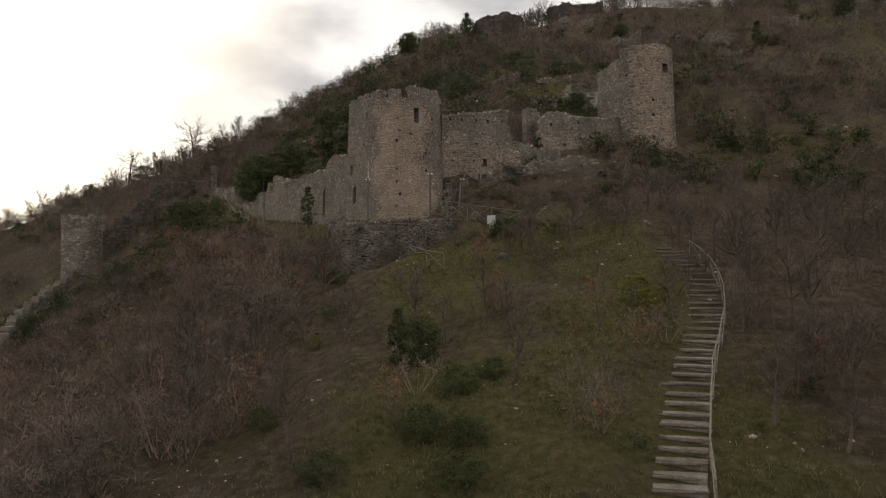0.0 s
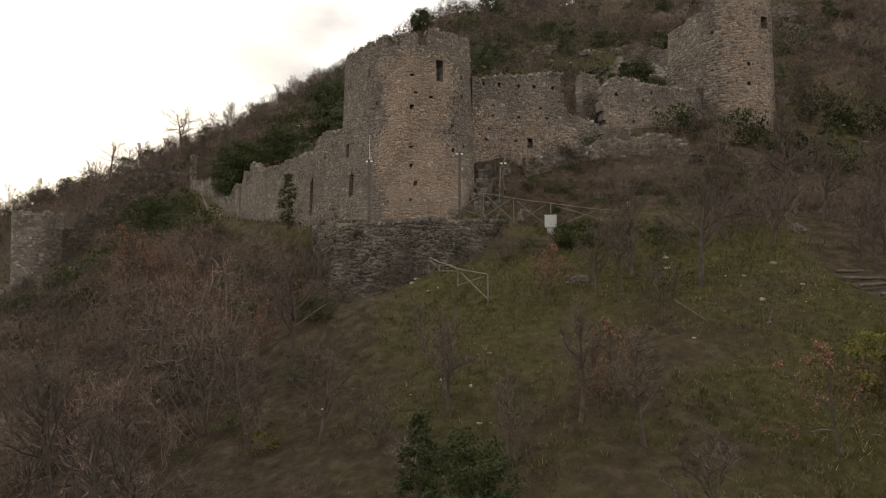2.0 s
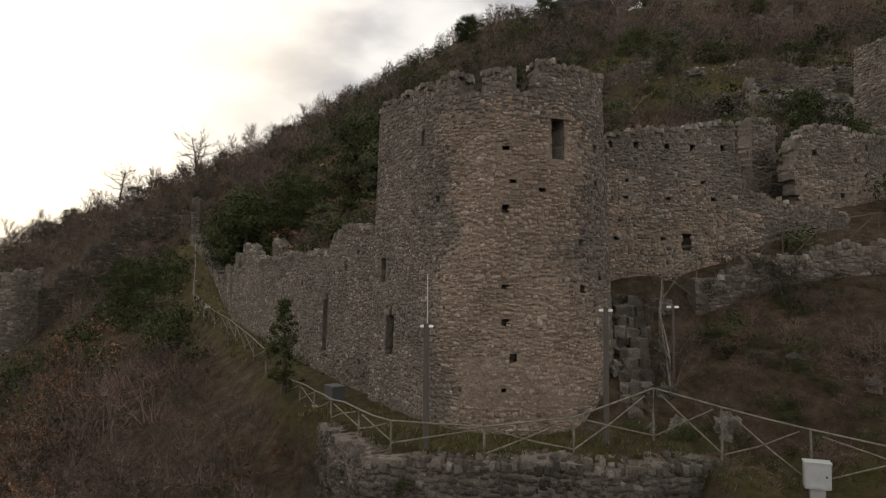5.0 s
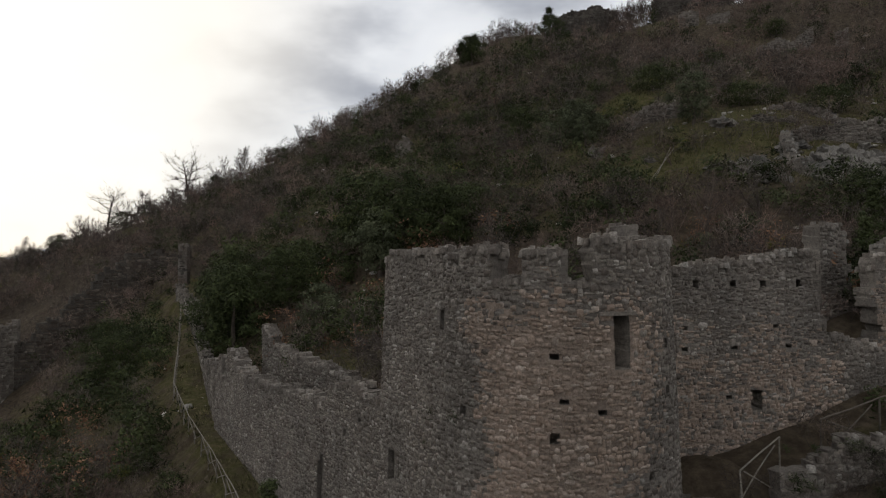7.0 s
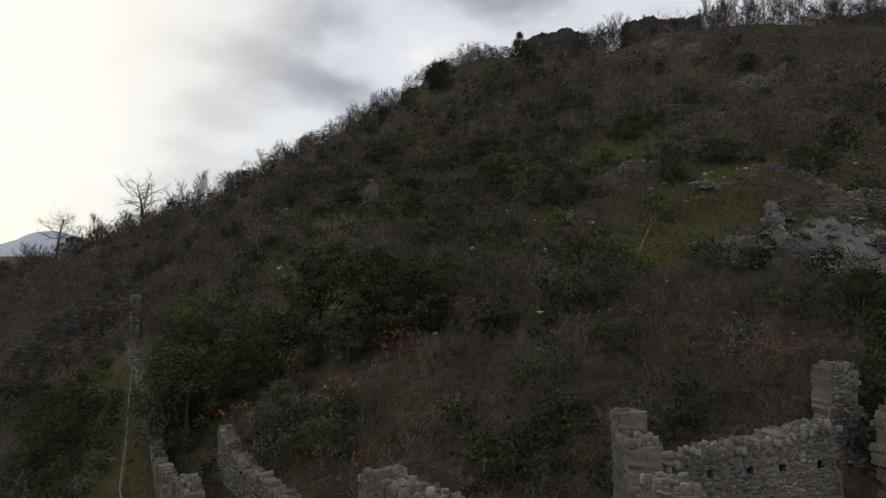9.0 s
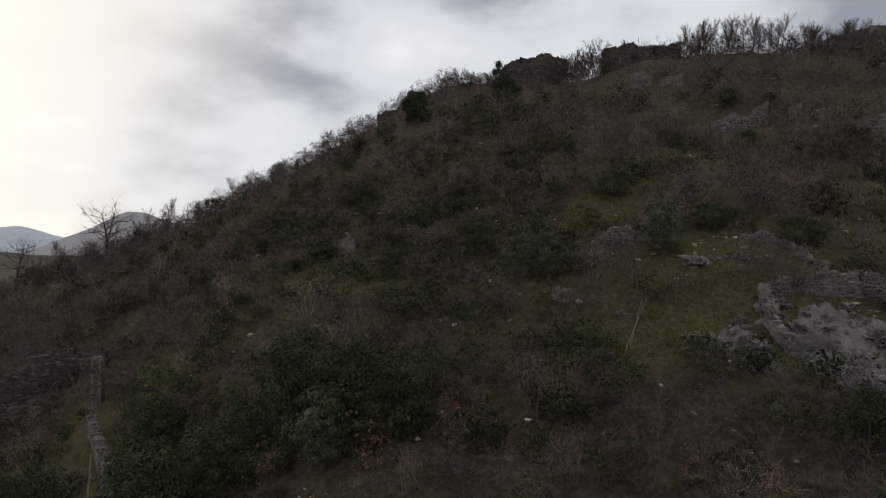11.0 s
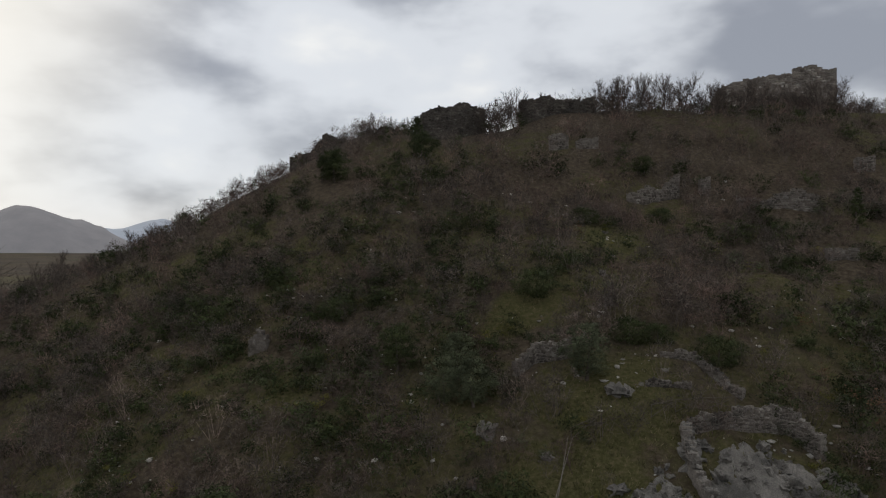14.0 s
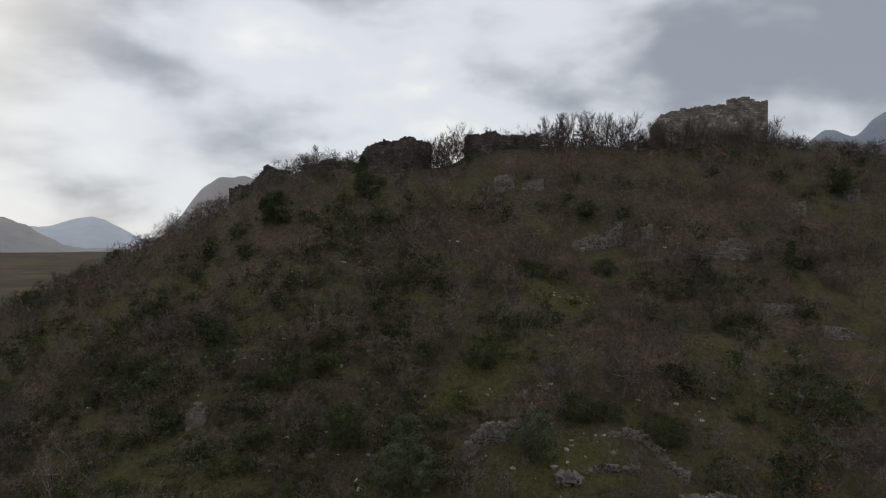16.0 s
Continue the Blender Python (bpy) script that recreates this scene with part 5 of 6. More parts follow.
def bare_tree(seed, height, limbs=9, twigs=26, trunk_share=0.4, radius=0.07, leaves=0, leaf=None, spread=0.75, twig_wide=0.010, mat=None, rise=0.55):
    """A leafless tree, its trunk, limbs and twig crown, standing at the origin."""
    r = np.random.default_rng(seed)
    top = new("bare_tree")
    V, F = [], []

    def add(v, f):
        b = len(V)
        V.extend(v)
        F.extend(tuple(i + b for i in q) for q in f)

    tp, tr = limb(r, (0, 0, -0.2), (0.08 * r.normal(), 0.08 * r.normal(), 1), height * 0.8, radius, 0.07, 0.06, 7)
    add(*tube_along(tp, tr, 6))
    link_mesh("trunk", V, F, bark_mat, top)
    V, F = [], []
    B, T, Wd, L = [], [], [], []
    for k in range(limbs):
        f = trunk_share + (1 - trunk_share) * (k + r.random()) / limbs
        i = min(int(f * 7), 6)
        s = tp[i].lerp(tp[i + 1], f * 7 - i)
        az = k * 2.4 + r.normal(0, 0.4)
        ln = height * spread * (0.62 - 0.4 * f) * r.uniform(0.8, 1.25)
        lp_, lr = limb(r, s, (math.cos(az), math.sin(az), rise + 0.5 * f), ln, max(0.012, tr[i] * 0.5), 0.22, 0.12, 5)
        add(*tube_along(lp_, lr, 4))
        for q in range(twigs):
            g = r.uniform(0.15, 1.0) * 4.999
            j = int(g)
            b = np.array(lp_[j].lerp(lp_[j + 1], g - j))
            d = unit(np.array((lp_[j + 1] - lp_[j]).normalized()) * 0.9 + r.normal(0, 0.55, 3) + (0, 0, 0.25))
            e = b + d * ln * r.uniform(0.15, 0.42)
            B.append(b); T.append(e); Wd.append(twig_wide)
            for _ in range(2):
                m = b + (e - b) * r.uniform(0.3, 0.9)
                B.append(m); T.append(m + unit(d + r.normal(0, 0.6, 3)) * ln * r.uniform(0.07, 0.2)); Wd.append(twig_wide * 0.7)
                L.append(T[-1])
    for q in range(10):
        b = np.array(tp[-2].lerp(tp[-1], r.random()))
        B.append(b); T.append(b + unit(r.normal(0, 0.5, 3) + (0, 0, 1)) * height * r.uniform(0.08, 0.2)); Wd.append(twig_wide)
    link_mesh("branchwork", V, F, bark_mat, top)
    v, f = slivers(np.array(B), np.array(T), np.array(Wd) * 1.3, r)
    link_arrays("twig_crown", v, f, mat or twig_mat, top, "crown of fine bare twigs")
    if leaves:
        pick = np.array(L)[r.integers(0, len(L), leaves)] + r.normal(0, 0.05, (leaves, 3))
        v, f = blades(pick, r.uniform(0.025, 0.048, leaves), r)
        link_arrays("foliage", v, f, leaf, top, "dry russet leaves still hanging")
    return top


def leafy_tree(seed, height, width, mat, clumps=40, leaves=70, size=0.07, low=0.12, cone=0.0):
    """An evergreen: a short trunk and a crown of uneven leaf clumps with gaps."""
    r = np.random.default_rng(seed)
    top = new("evergreen_tree")
    tp, tr = limb(r, (0, 0, -0.2), (0.05, 0.02, 1), height * 0.7, 0.06 * height ** 0.7, 0.06, 0.05, 5)
    link_mesh("trunk", *tube_along(tp, tr, 6), bark_mat, top)
    u = r.uniform(0, 1, clumps) ** 0.8
    az, z = r.uniform(0, 6.28, clumps), low + (0.97 - low) * u
    prof = np.sin(np.pi * np.clip(0.12 + 0.86 * (z - low) / (1 - low), 0, 1)) ** 0.6 * (1 - cone) + cone * (1.05 - (z - low) / (1 - low))
    rad = width / 2 * prof * r.uniform(0.3, 1.05, clumps)
    c = np.stack([np.cos(az) * rad, np.sin(az) * rad, z * height], 1)
    cr = width * r.uniform(0.06, 0.13, clumps)
    v, f = leaf_clumps(r, c, cr, leaves, size)
    link_arrays("crown", v, f, mat, top)
    return top


def stand(ob, x, y, turn=0.0, sink=0.08):
    ob.matrix_basis = pose(x, y, float(land(x, y)[0]) - sink, 0, 0, turn)
    return ob


def plant_all(kinds, spots, label, category, group, name):
    """Stand the first as it is and copies of it: spots are (x, y, kind, turn, size)."""
    used = set()
    for x, y, k, turn, size in spots:
        if k not in used:
            used.add(k)
            ob = stand(kinds[k], x, y, turn)
        else:
            ob = copy_thing(kinds[k], pose(x, y, float(land(x, y)[0]) - 0.08, 0, 0, turn))
        ob.name = name
        ob.scale = (size, size, size)
        tagged(ob, label, category, group)


YOUNG = [bare_tree(701, 3.6, 12, 42, 0.32, 0.08, twig_wide=0.007), bare_tree(702, 4.4, 14, 46, 0.36, 0.10, twig_wide=0.007), bare_tree(703, 3.0, 11, 38, 0.25, 0.065, twig_wide=0.007), bare_tree(704, 5.2, 16, 50, 0.32, 0.13, twig_wide=0.007)]
plant_all(YOUNG, [(-4.5, 25.2, 1, 10, 1.0), (-4.8, 37.9, 0, 60, 1.0), (8.5, 43.7, 3, 0, 1.0), (16.8, 38.2, 3, 120, 1.0), (16.9, 32.9, 1, 40, 1.1), (12.2, 34.7, 0, 200, 1.1), (15.8, 45.2, 1, 310, 1.0),
                  (7.9, 28.5, 2, 15, 0.55), (2.8, 36.4, 1, 75, 0.85), (0.9, 35.0, 2, 130, 1.0), (4.2, 34.7, 0, 250, 0.95), (-10.6, 35.7, 3, 20, 0.8), (-15.7, 35.4, 3, 90, 1.0), (18.4, 42.0, 1, 170, 1.0),
                  (6.2, 44.8, 1, 220, 0.9), (20.4, 37.6, 3, 300, 0.95), (14.6, 23.9, 0, 33, 0.9), (12.9, 25.4, 1, 140, 0.85), (3.9, 29.8, 0, 5, 1.0), (6.4, 46.2, 3, 80, 0.8), (-8.0, 33.2, 3, 200, 0.85),
                  (-1.0, 38.7, 2, 99, 0.9), (5.6, 43.8, 0, 260, 1.0), (4.6, 44.2, 2, 10, 1.1), (-0.8, 37.7, 0, 300, 1.05), (-5.5, 39.8, 2, 50, 1.1), (-2.1, 42.9, 2, 222, 0.8), (13.8, 37.6, 2, 0, 1.2), (21.5, 44.5, 3, 210, 1.0),
                  (18.5, 27.5, 1, 260, 1.0), (22.5, 31.5, 3, 75, 0.9), (12.4, 46.8, 0, 0, 1.0), (10.9, 48.4, 1, 110, 0.8)], "young leafless tree with a thin grey trunk", "tree", "young trees on the slope", "bare_tree")
rt = np.random.default_rng(79)
grove = [(float(a), float(b), int(rt.integers(0, 4)), float(rt.uniform(0, 360)), float(rt.uniform(0.7, 1.15))) for a, b in zip(np.r_[rt.uniform(14.5, 36, 60), rt.uniform(-28, -6, 22)], np.r_[rt.uniform(27, 58, 60), rt.uniform(26, 48, 22)])]
plant_all([copy_thing(t, Matrix()) for t in YOUNG], grove, "young leafless tree in a thin grove on the slope", "tree", "grove trees", "young_tree")
RUSTY = [bare_tree(711, 2.6, 9, 14, 0.15, 0.04, 700, russet_mat, 0.8), bare_tree(712, 3.2, 10, 14, 0.2, 0.05, 900, russet_mat, 0.8)]
plant_all(RUSTY, [(8.4, 33.7, 1, 20, 1.0), (9.2, 30.2, 0, 75, 1.1), (2.6, 43.9, 0, 0, 1.0), (3.9, 37.0, 1, 45, 0.9), (3.4, 36.4, 0, 160, 0.8), (-0.9, 27.0, 0, 200, 0.9), (6.8, 25.2, 0, 300, 0.7), (16.0, 27.5, 1, 10, 0.9),
                  (-7.6, 32.5, 1, 70, 0.9), (-11.8, 33.0, 0, 130, 1.0), (2.9, 44.6, 0, 90, 0.9), (-9.0, 45.5, 0, 20, 1.0), (-14.0, 51.0, 1, 80, 1.3), (-17.5, 55.5, 1, 30, 1.4), (-22.0, 60.0, 1, 300, 1.6), (-25.5, 66.0, 1, 200, 1.7), (-30.0, 74.0, 1, 100, 1.8)],
          "small tree still hung with dry russet leaves", "tree", "russet trees", "russet_tree")
OLIVE = [leafy_tree(721, 3.6, 3.2, olive_mat, 110, 60, 0.07, 0.1)]
plant_all(OLIVE, [(10.8, 99.2, 0, 0, 1.25), (-0.1, 100.2, 0, 60, 1.05), (2.0, 99.0, 0, 150, 1.05), (1.4, 103.4, 0, 200, 1.05), (-13.5, 86.6, 0, 20, 1.35), (-16.4, 82.2, 0, 100, 0.9)], "rounded grey-green olive tree in rough grass", "tree", "olive trees", "olive_tree")
OAK = [leafy_tree(731, 4.5, 4.6, leaf_mat, 150, 60, 0.085, 0.06), leafy_tree(732, 2.0, 3.6, leaf_mat, 90, 50, 0.065, 0.03), leafy_tree(733, 4.2, 1.9, leaf_mat, 90, 50, 0.06, 0.04, 0.5)]
plant_all(OAK, [(-24.3, 87.6, 0, 0, 1.45), (-20.4, 88.4, 0, 120, 1.1), (-26.8, 92.5, 0, 220, 1.2), (-12.0, 88.0, 0, 40, 1.4), (-9.0, 86.6, 0, 190, 1.05), (9.9, 110.6, 1, 0, 1.35), (15.8, 103.1, 1, 50, 1.1), (18.0, 102.4, 1, 150, 0.9), (21.9, 99.8, 1, 90, 1.2),
                (-3.3, 106.8, 0, 70, 0.9), (2.6, 150.0, 0, 0, 1.0), (-8.5, 116.9, 1, 0, 1.2), (19.2, 80.4, 1, 10, 1.4), (14.6, 79.4, 0, 300, 0.75), (12.0, 73.5, 2, 0, 1.0), (10.6, 71.2, 2, 80, 0.9), (14.2, 73.0, 0, 10, 0.7),
                (55.0, 126.5, 2, 0, 1.3), (31.2, 130.6, 1, 0, 1.1), (41.7, 102.6, 1, 0, 1.2), (-12.4, 61.9, 2, 0, 0.9), (-1.2, 32.0, 2, 0, 0.72), (-0.2, 32.4, 0, 200, 0.5), (3.1, 30.2, 1, 0, 0.45), (1.6, 28.7, 1, 70, 0.55), (0.4, 25.4, 1, 20, 0.6),
                (1.6, 23.1, 1, 100, 0.55), (1.9, 25.3, 1, 200, 0.5), (-6.6, 29.3, 1, 130, 0.45), (-3.0, 23.4, 1, 10, 0.5), (4.8, 49.4, 1, 300, 0.7), (-7.1, 46.9, 1, 190, 0.55), (-43.0, 70.0, 0, 10, 0.9), (-39.5, 97.4, 0, 0, 1.0), (-36.5, 93.5, 0, 140, 0.9),
                (-10.2, 147.5, 0, 60, 1.1), (34.2, 143.2, 1, 0, 1.2), (20.5, 128.8, 1, 140, 1.1), (82.8, 148.9, 0, 0, 1.1), (-15.5, 91.0, 0, 77, 1.45), (-7.5, 90.5, 1, 33, 1.5), (-28.0, 97.0, 0, 10, 1.2), (-92.0, 158.5, 1, 0, 1.6), (-87.5, 159.5, 0, 60, 0.9), (-75.0, 160.0, 1, 100, 1.6), (-70.5, 160.5, 0, 10, 0.8), (-57.0, 160.0, 1, 200, 1.5), (-46.0, 162.0, 1, 20, 1.5), (-35.0, 163.5, 0, 20, 0.7)], "dense dark evergreen shrub or tree", "tree", "evergreens", "evergreen_tree")
CONIFER = [leafy_tree(741, 5.2, 3.4, leaf_mat, 60, 80, 0.08, 0.08, 0.7)]
plant_all(CONIFER, [(2.2, 153.6, 0, 0, 1.1), (-10.3, 147.8, 0, 60, 0.9), (-12.0, 148.5, 0, 160, 0.8)], "dark conifer standing against the sky", "tree", "conifers on the crest", "conifer")
YELLOW = [leafy_tree(751, 1.9, 2.1, yellow_mat, 36, 80, 0.05, 0.03)]
plant_all(YELLOW, [(10.7, 35.9, 0, 0, 1.0), (11.6, 35.2, 0, 90, 0.8), (-9.6, 54.8, 0, 30, 0.5), (-14.5, 47.5, 0, 60, 0.7)], "yellow-green evergreen bush on the slope", "bush", "yellow-green bushes", "yellow_bush")

# leafless trees that break the skyline
TALL = [bare_tree(761, 6.0, 18, 48, 0.25, 0.09, 0, None, 0.95, 0.006, None, 0.6), bare_tree(762, 5.6, 16, 46, 0.12, 0.06, 0, None, 0.95, 0.006, None, 0.95), bare_tree(763, 4.0, 20, 50, 0.06, 0.045, 0, None, 1.35, 0.006, None, 0.4),
        bare_tree(764, 6.4, 16, 26, 0.45, 0.17, 0, None, 1.3, 0.010, None, -0.1)]
SKY = [(-63.0, 160.6, 3, 0, 1.55), (-79.4, 162.0, 3, 140, 1.5), (-26.8, 165.5, 2, 80, 0.9), (17.5, 168.5, 0, 200, 1.0), (26.5, 170.5, 1, 70, 0.9), (-3.8, 174.5, 1, 300, 1.0), (-1.0, 174.5, 2, 20, 1.0), (-6.0, 175.5, 2, 120, 1.0), (2.0, 174.0, 2, 220, 1.0)]
rs = np.random.default_rng(77)
SKY += [(float(a), float(160 + 0.1 * (a + 30) + rs.normal(0, 3)), int(rs.integers(0, 3)), float(rs.uniform(0, 360)), float(rs.uniform(0.7, 1.1) * (1.2 if a < -52 else 0.9))) for a in np.arange(-112, -30, 2.1)]
SKY += [(float(a), float(166 + max(0, a - 60) * 0.2 + rs.normal(0, 2.0)), int(rs.integers(0, 3)), float(rs.uniform(0, 360)), float(rs.uniform(0.9, 1.3))) for a in np.arange(36, 88, 1.0)]
SKY += [(float(a), float(207 + rs.normal(0, 2)), int(rs.integers(0, 3)), float(rs.uniform(0, 360)), float(rs.uniform(0.85, 1.3))) for a in np.arange(113, 138, 1.6)]
SKY += [(float(a), float(169.5 + rs.normal(0, 1.0)), int(rs.integers(0, 3)), float(rs.uniform(0, 360)), float(rs.uniform(1.0, 1.35))) for a in np.arange(15.2, 22.5, 0.8)]
SKY += [(16.6, 166.8, 2, 15, 0.9), (18.2, 166.4, 2, 100, 1.0), (19.8, 166.6, 2, 200, 0.95), (21.2, 166.2, 2, 290, 0.9), (37.5, 166.0, 2, 40, 1.0), (39.5, 166.4, 2, 140, 1.0)]
plant_all(TALL, SKY, "leafless tree on the skyline with a fine bare crown", "tree", "skyline trees", "skyline_tree")
MID = [bare_tree(771, 3.2, 11, 22, 0.1, 0.06, 0, None, 0.95, 0.009), bare_tree(772, 4.0, 12, 24, 0.12, 0.07, 0, None, 0.95, 0.009, pale_twig_mat)]
plant_all(MID, [(-12.6, 76.2, 0, 0, 1.0), (-11.0, 79.0, 1, 60, 0.8), (-9.5, 66.5, 0, 100, 1.2), (-9.8, 69.0, 0, 200, 1.0), (6.0, 78.5, 1, 0, 1.1), (9.0, 79.0, 0, 90, 1.2), (3.0, 78.0, 0, 180, 1.1), (12.0, 82.0, 0, 33, 1.0), (-1.0, 84.0, 1, 70, 0.9)],
          "leafless spreading shrub behind the castle wall", "tree", "spreading bare shrubs", "bare_shrub")

# ---- plants on the walls ----
def wall_plants(name, wall, n, z0, z1, protos, mat, lo, hi, label, seed, s0=0.0, s1=None, rises=False):
    r = np.random.default_rng(seed)
    s = r.uniform(s0, s1 or wall.length, n)
    z = r.uniform(z0, z1, n)
    if rises:
        p = wall.place(s, z, 0.6)
        z = land(p[:, 0], p[:, 1]) + (z1 - land(p[:, 0], p[:, 1])) * r.random(n) ** 2.2 - 0.1
    p = wall.place(s, z, 0.05)
    scatter(name, protos, np.stack([p[:, 0], p[:, 1], r.uniform(lo, hi, n), r.uniform(0.6, 1.1, n)], 1), mat, label, "climbing plants", 0, z - 0.1)


wall_plants("dry_creeper", ret, 80, 18.4, 22.2, bare, twig_mat, 0.25, 0.75, "dry brown creeper hanging on a rough wall", 901)
wall_plants("corner_creeper", ret, 60, 17, 22.4, bare, twig_mat, 0.6, 1.5, "dry brown creeper over the wall corner", 907, 0.0, 4.6, rises=True)
wall_plants("corner_ivy", ret, 16, 17, 22.2, leafy, leaf_mat, 0.4, 0.9, "dark ivy over the wall corner", 908, 0.0, 4.6, rises=True)
wall_plants("green_creeper", ret, 46, 18.2, 22.0, leafy, leaf_mat, 0.25, 0.7, "dark ivy on a rough wall", 902)
wall_plants("foot_brush", ret, 70, 17, 20.5, bare, twig_mat, 0.6, 1.3, "bare brush along the foot of a rough wall", 909, rises=True)
wall_plants("wall_weeds", curtain_wall, 40, 22.3, 24.0, leafy, leaf_mat, 0.12, 0.42, "small green weeds at the foot of a wall", 903, 6.0)
wall_plants("terrace_weeds", ret2, 30, 26.0, 28.0, leafy, leaf_mat, 0.3, 0.8, "dark weeds along a low wall", 904)
wall_plants("terrace_scrub", ret2, 40, 25.5, 27.6, bare, twig_mat, 0.6, 1.4, "dry scrub along a low wall", 905)
wp = tower_wall.place(np.array([S_SLIT - 0.4, S_SLIT + 0.75, S_SLIT - 0.7]), np.array([29.2, 29.35, 28.5]), 0.0)
scatter("tower_weeds", leafy, np.stack([wp[:, 0], wp[:, 1], np.array([0.42, 0.4, 0.2]), np.full(3, 1.0)], 1), leaf_mat, "dark tufts growing out of the masonry", "wall plants", 0, wp[:, 2])
# brow of dry and green scrub on the terrace edge
r = np.random.default_rng(906)
sb = r.uniform(3.2, 10.0, 60)
pb = ret.place(sb, 0 * sb + 22.4, -0.35)
scatter("edge_scrub", bare, np.stack([pb[:, 0], pb[:, 1], r.uniform(0.3, 0.7, 60), r.uniform(0.6, 1.0, 60)], 1), twig_mat, "dry heather along the terrace edge", "scrub", 0, land(pb[:, 0], pb[:, 1]) - 0.05)
scatter("edge_weeds", leafy, np.stack([pb[::3, 0], pb[::3, 1] + 0.1, r.uniform(0.25, 0.55, 20), r.uniform(0.6, 1.0, 20)], 1), leaf_mat, "dark weeds along the terrace edge", "scrub", 0, land(pb[::3, 0], pb[::3, 1] + 0.1) - 0.05)


# ---- timber fences ----
def pole_mesh(name, a, b, rad, mat, parent, origin, r, sides=6):
    a, b = Vector(a) - origin, Vector(b) - origin
    mid_p = a.lerp(b, 0.5) + Vector(r.normal(0, 0.02, 3))
    v, f = tube_along([a, mid_p, b], [rad, rad * 0.95, rad * 0.85], sides)
    f.append(tuple(range(sides))[::-1])
    return link_mesh(name, v, f, mat, parent, smooth=False)


def fence(points, label, seed, brace=True, rail=0.027, name="fence", mat=None):
    """A fence of round poles: points are (x, y, height of the handrail)."""
    r = np.random.default_rng(seed)
    mat = mat or wood_mat
    origin = Vector((points[0][0], points[0][1], float(land(points[0][0], points[0][1])[0])))
    top = group_at(name, *origin, label, "fence", "", "timber fences")
    P = []
    for (ax, ay, az), (bx, by, bz) in zip(points[:-1], points[1:]):
        n = max(1, round(math.hypot(bx - ax, by - ay) / 1.9))
        P += [Vector((ax + (bx - ax) * k / n, ay + (by - ay) * k / n, az + (bz - az) * k / n)) for k in range(n)]
    P.append(Vector(points[-1]))
    feet = [Vector((p.x, p.y, float(land(p.x, p.y)[0]))) for p in P]
    for p, q in zip(P, feet):
        pole_mesh("post", q - Vector((0, 0, 0.2)), p + Vector((0, 0, 0.03)), 0.037, mat, top, origin, r)
    for k in range(len(P) - 1):
        pole_mesh("rail", P[k] + Vector((0, 0, 0.02)), P[k + 1] + Vector((0, 0, 0.02)), rail, mat, top, origin, r)
        if brace:
            pole_mesh("brace", feet[k].lerp(P[k], 0.1), P[k].lerp(P[k + 1], 0.88) - Vector((0, 0, 0.1)), 0.023, mat, top, origin, r)
            if r.random() < 0.75:
                pole_mesh("brace", P[k].lerp(P[k + 1], 0.1) - Vector((0, 0, 0.1)), feet[k + 1].lerp(P[k + 1], 0.1) + Vector((0.06, 0.06, 0)), 0.023, mat, top, origin, r)
    return top


def over(points, h=1.0):
    return [(x, y, float(land(x, y)[0]) + h) for x, y in points]


fence(over([(-33.5, 98.5), (-29.5, 90.0), (-25.8, 82.0), (-22.0, 76.2), (-18.8, 71.6), (-15.6, 67.0), (-14.2, 64.8)], 0.95), "slumping weathered timber fence along the wall path", 921)
fence([(-12.3, 62.0, 23.2), (-11.4, 60.8, 23.2), (-9.3, 57.4, 23.25), (-6.8, 54.25, 23.3), (-4.2, 53.55, 23.35), (-1.9, 53.75, 23.6), (0.4, 55.0, 24.2), (2.0, 54.3, 23.85), (3.9, 53.5, 23.5), (6.4, 52.8, 23.1), (9.3, 52.2, 22.8), (12.8, 51.5, 22.3)],
      "weathered timber fence with crossed braces round the terrace", 922)
fence([(-2.3, 51.0, 20.6), (-1.7, 49.2, 20.35), (-0.8, 47.2, 20.05), (0.45, 45.06, 19.85)], "leaning weathered timber fence below the retaining wall", 923)
fence([(5.0, 62.8, 28.4), (7.0, 63.3, 29.0), (9.0, 64.0, 29.45), (11.4, 65.0, 29.85), (13.6, 64.6, 29.6)], "weathered timber fence on the upper terrace", 924, mat=dark_wood)
fence([(1.35, 57.2, 24.7), (1.45, 59.2, 26.1), (1.9, 60.8, 27.3), (3.3, 61.6, 28.1)], "broken timber handrail beside stone steps", 925)
fence(over([(14.0, 94.6), (16.0, 95.0), (18.2, 95.2), (20.8, 95.3)], 0.95), "weathered timber fence across the upper grass", 926, mat=dark_wood)
fence(over([(8.0, 94.2), (10.4, 94.8)], 0.8), "weathered timber fence across the upper grass", 927, mat=dark_wood)
fence(over([(-17.5, 82.5), (-15.0, 83.4), (-13.6, 82.0), (-13.0, 79.5)], 0.95), "weathered timber fence behind the roofless range", 928)
fence(over([(6.0, 88.0), (7.6, 88.6)], 0.8), "short weathered timber fence in grass", 929, mat=dark_wood)
r = np.random.default_rng(930)
for (ax, ay), (bx, by), lb in (((7.9, 93.6), (5.0, 88.6), "long pale fallen rail leaning in the grass"), ((7.7, 93.9), (5.6, 89.4), "long pale fallen rail leaning in the grass"), ((6.9, 41.6), (7.7, 40.9), "fallen grey branch lying on turf")):
    za, zb = float(land(ax, ay)[0]), float(land(bx, by)[0])
    o = Vector((ax, ay, za))
    tagged(pole_mesh("fallen_rail", (ax, ay, za + 0.55), (bx, by, zb + 0.05), 0.032, wood_mat if by > 60 else dark_wood, None, Vector((0, 0, 0)), r), lb, "rail")


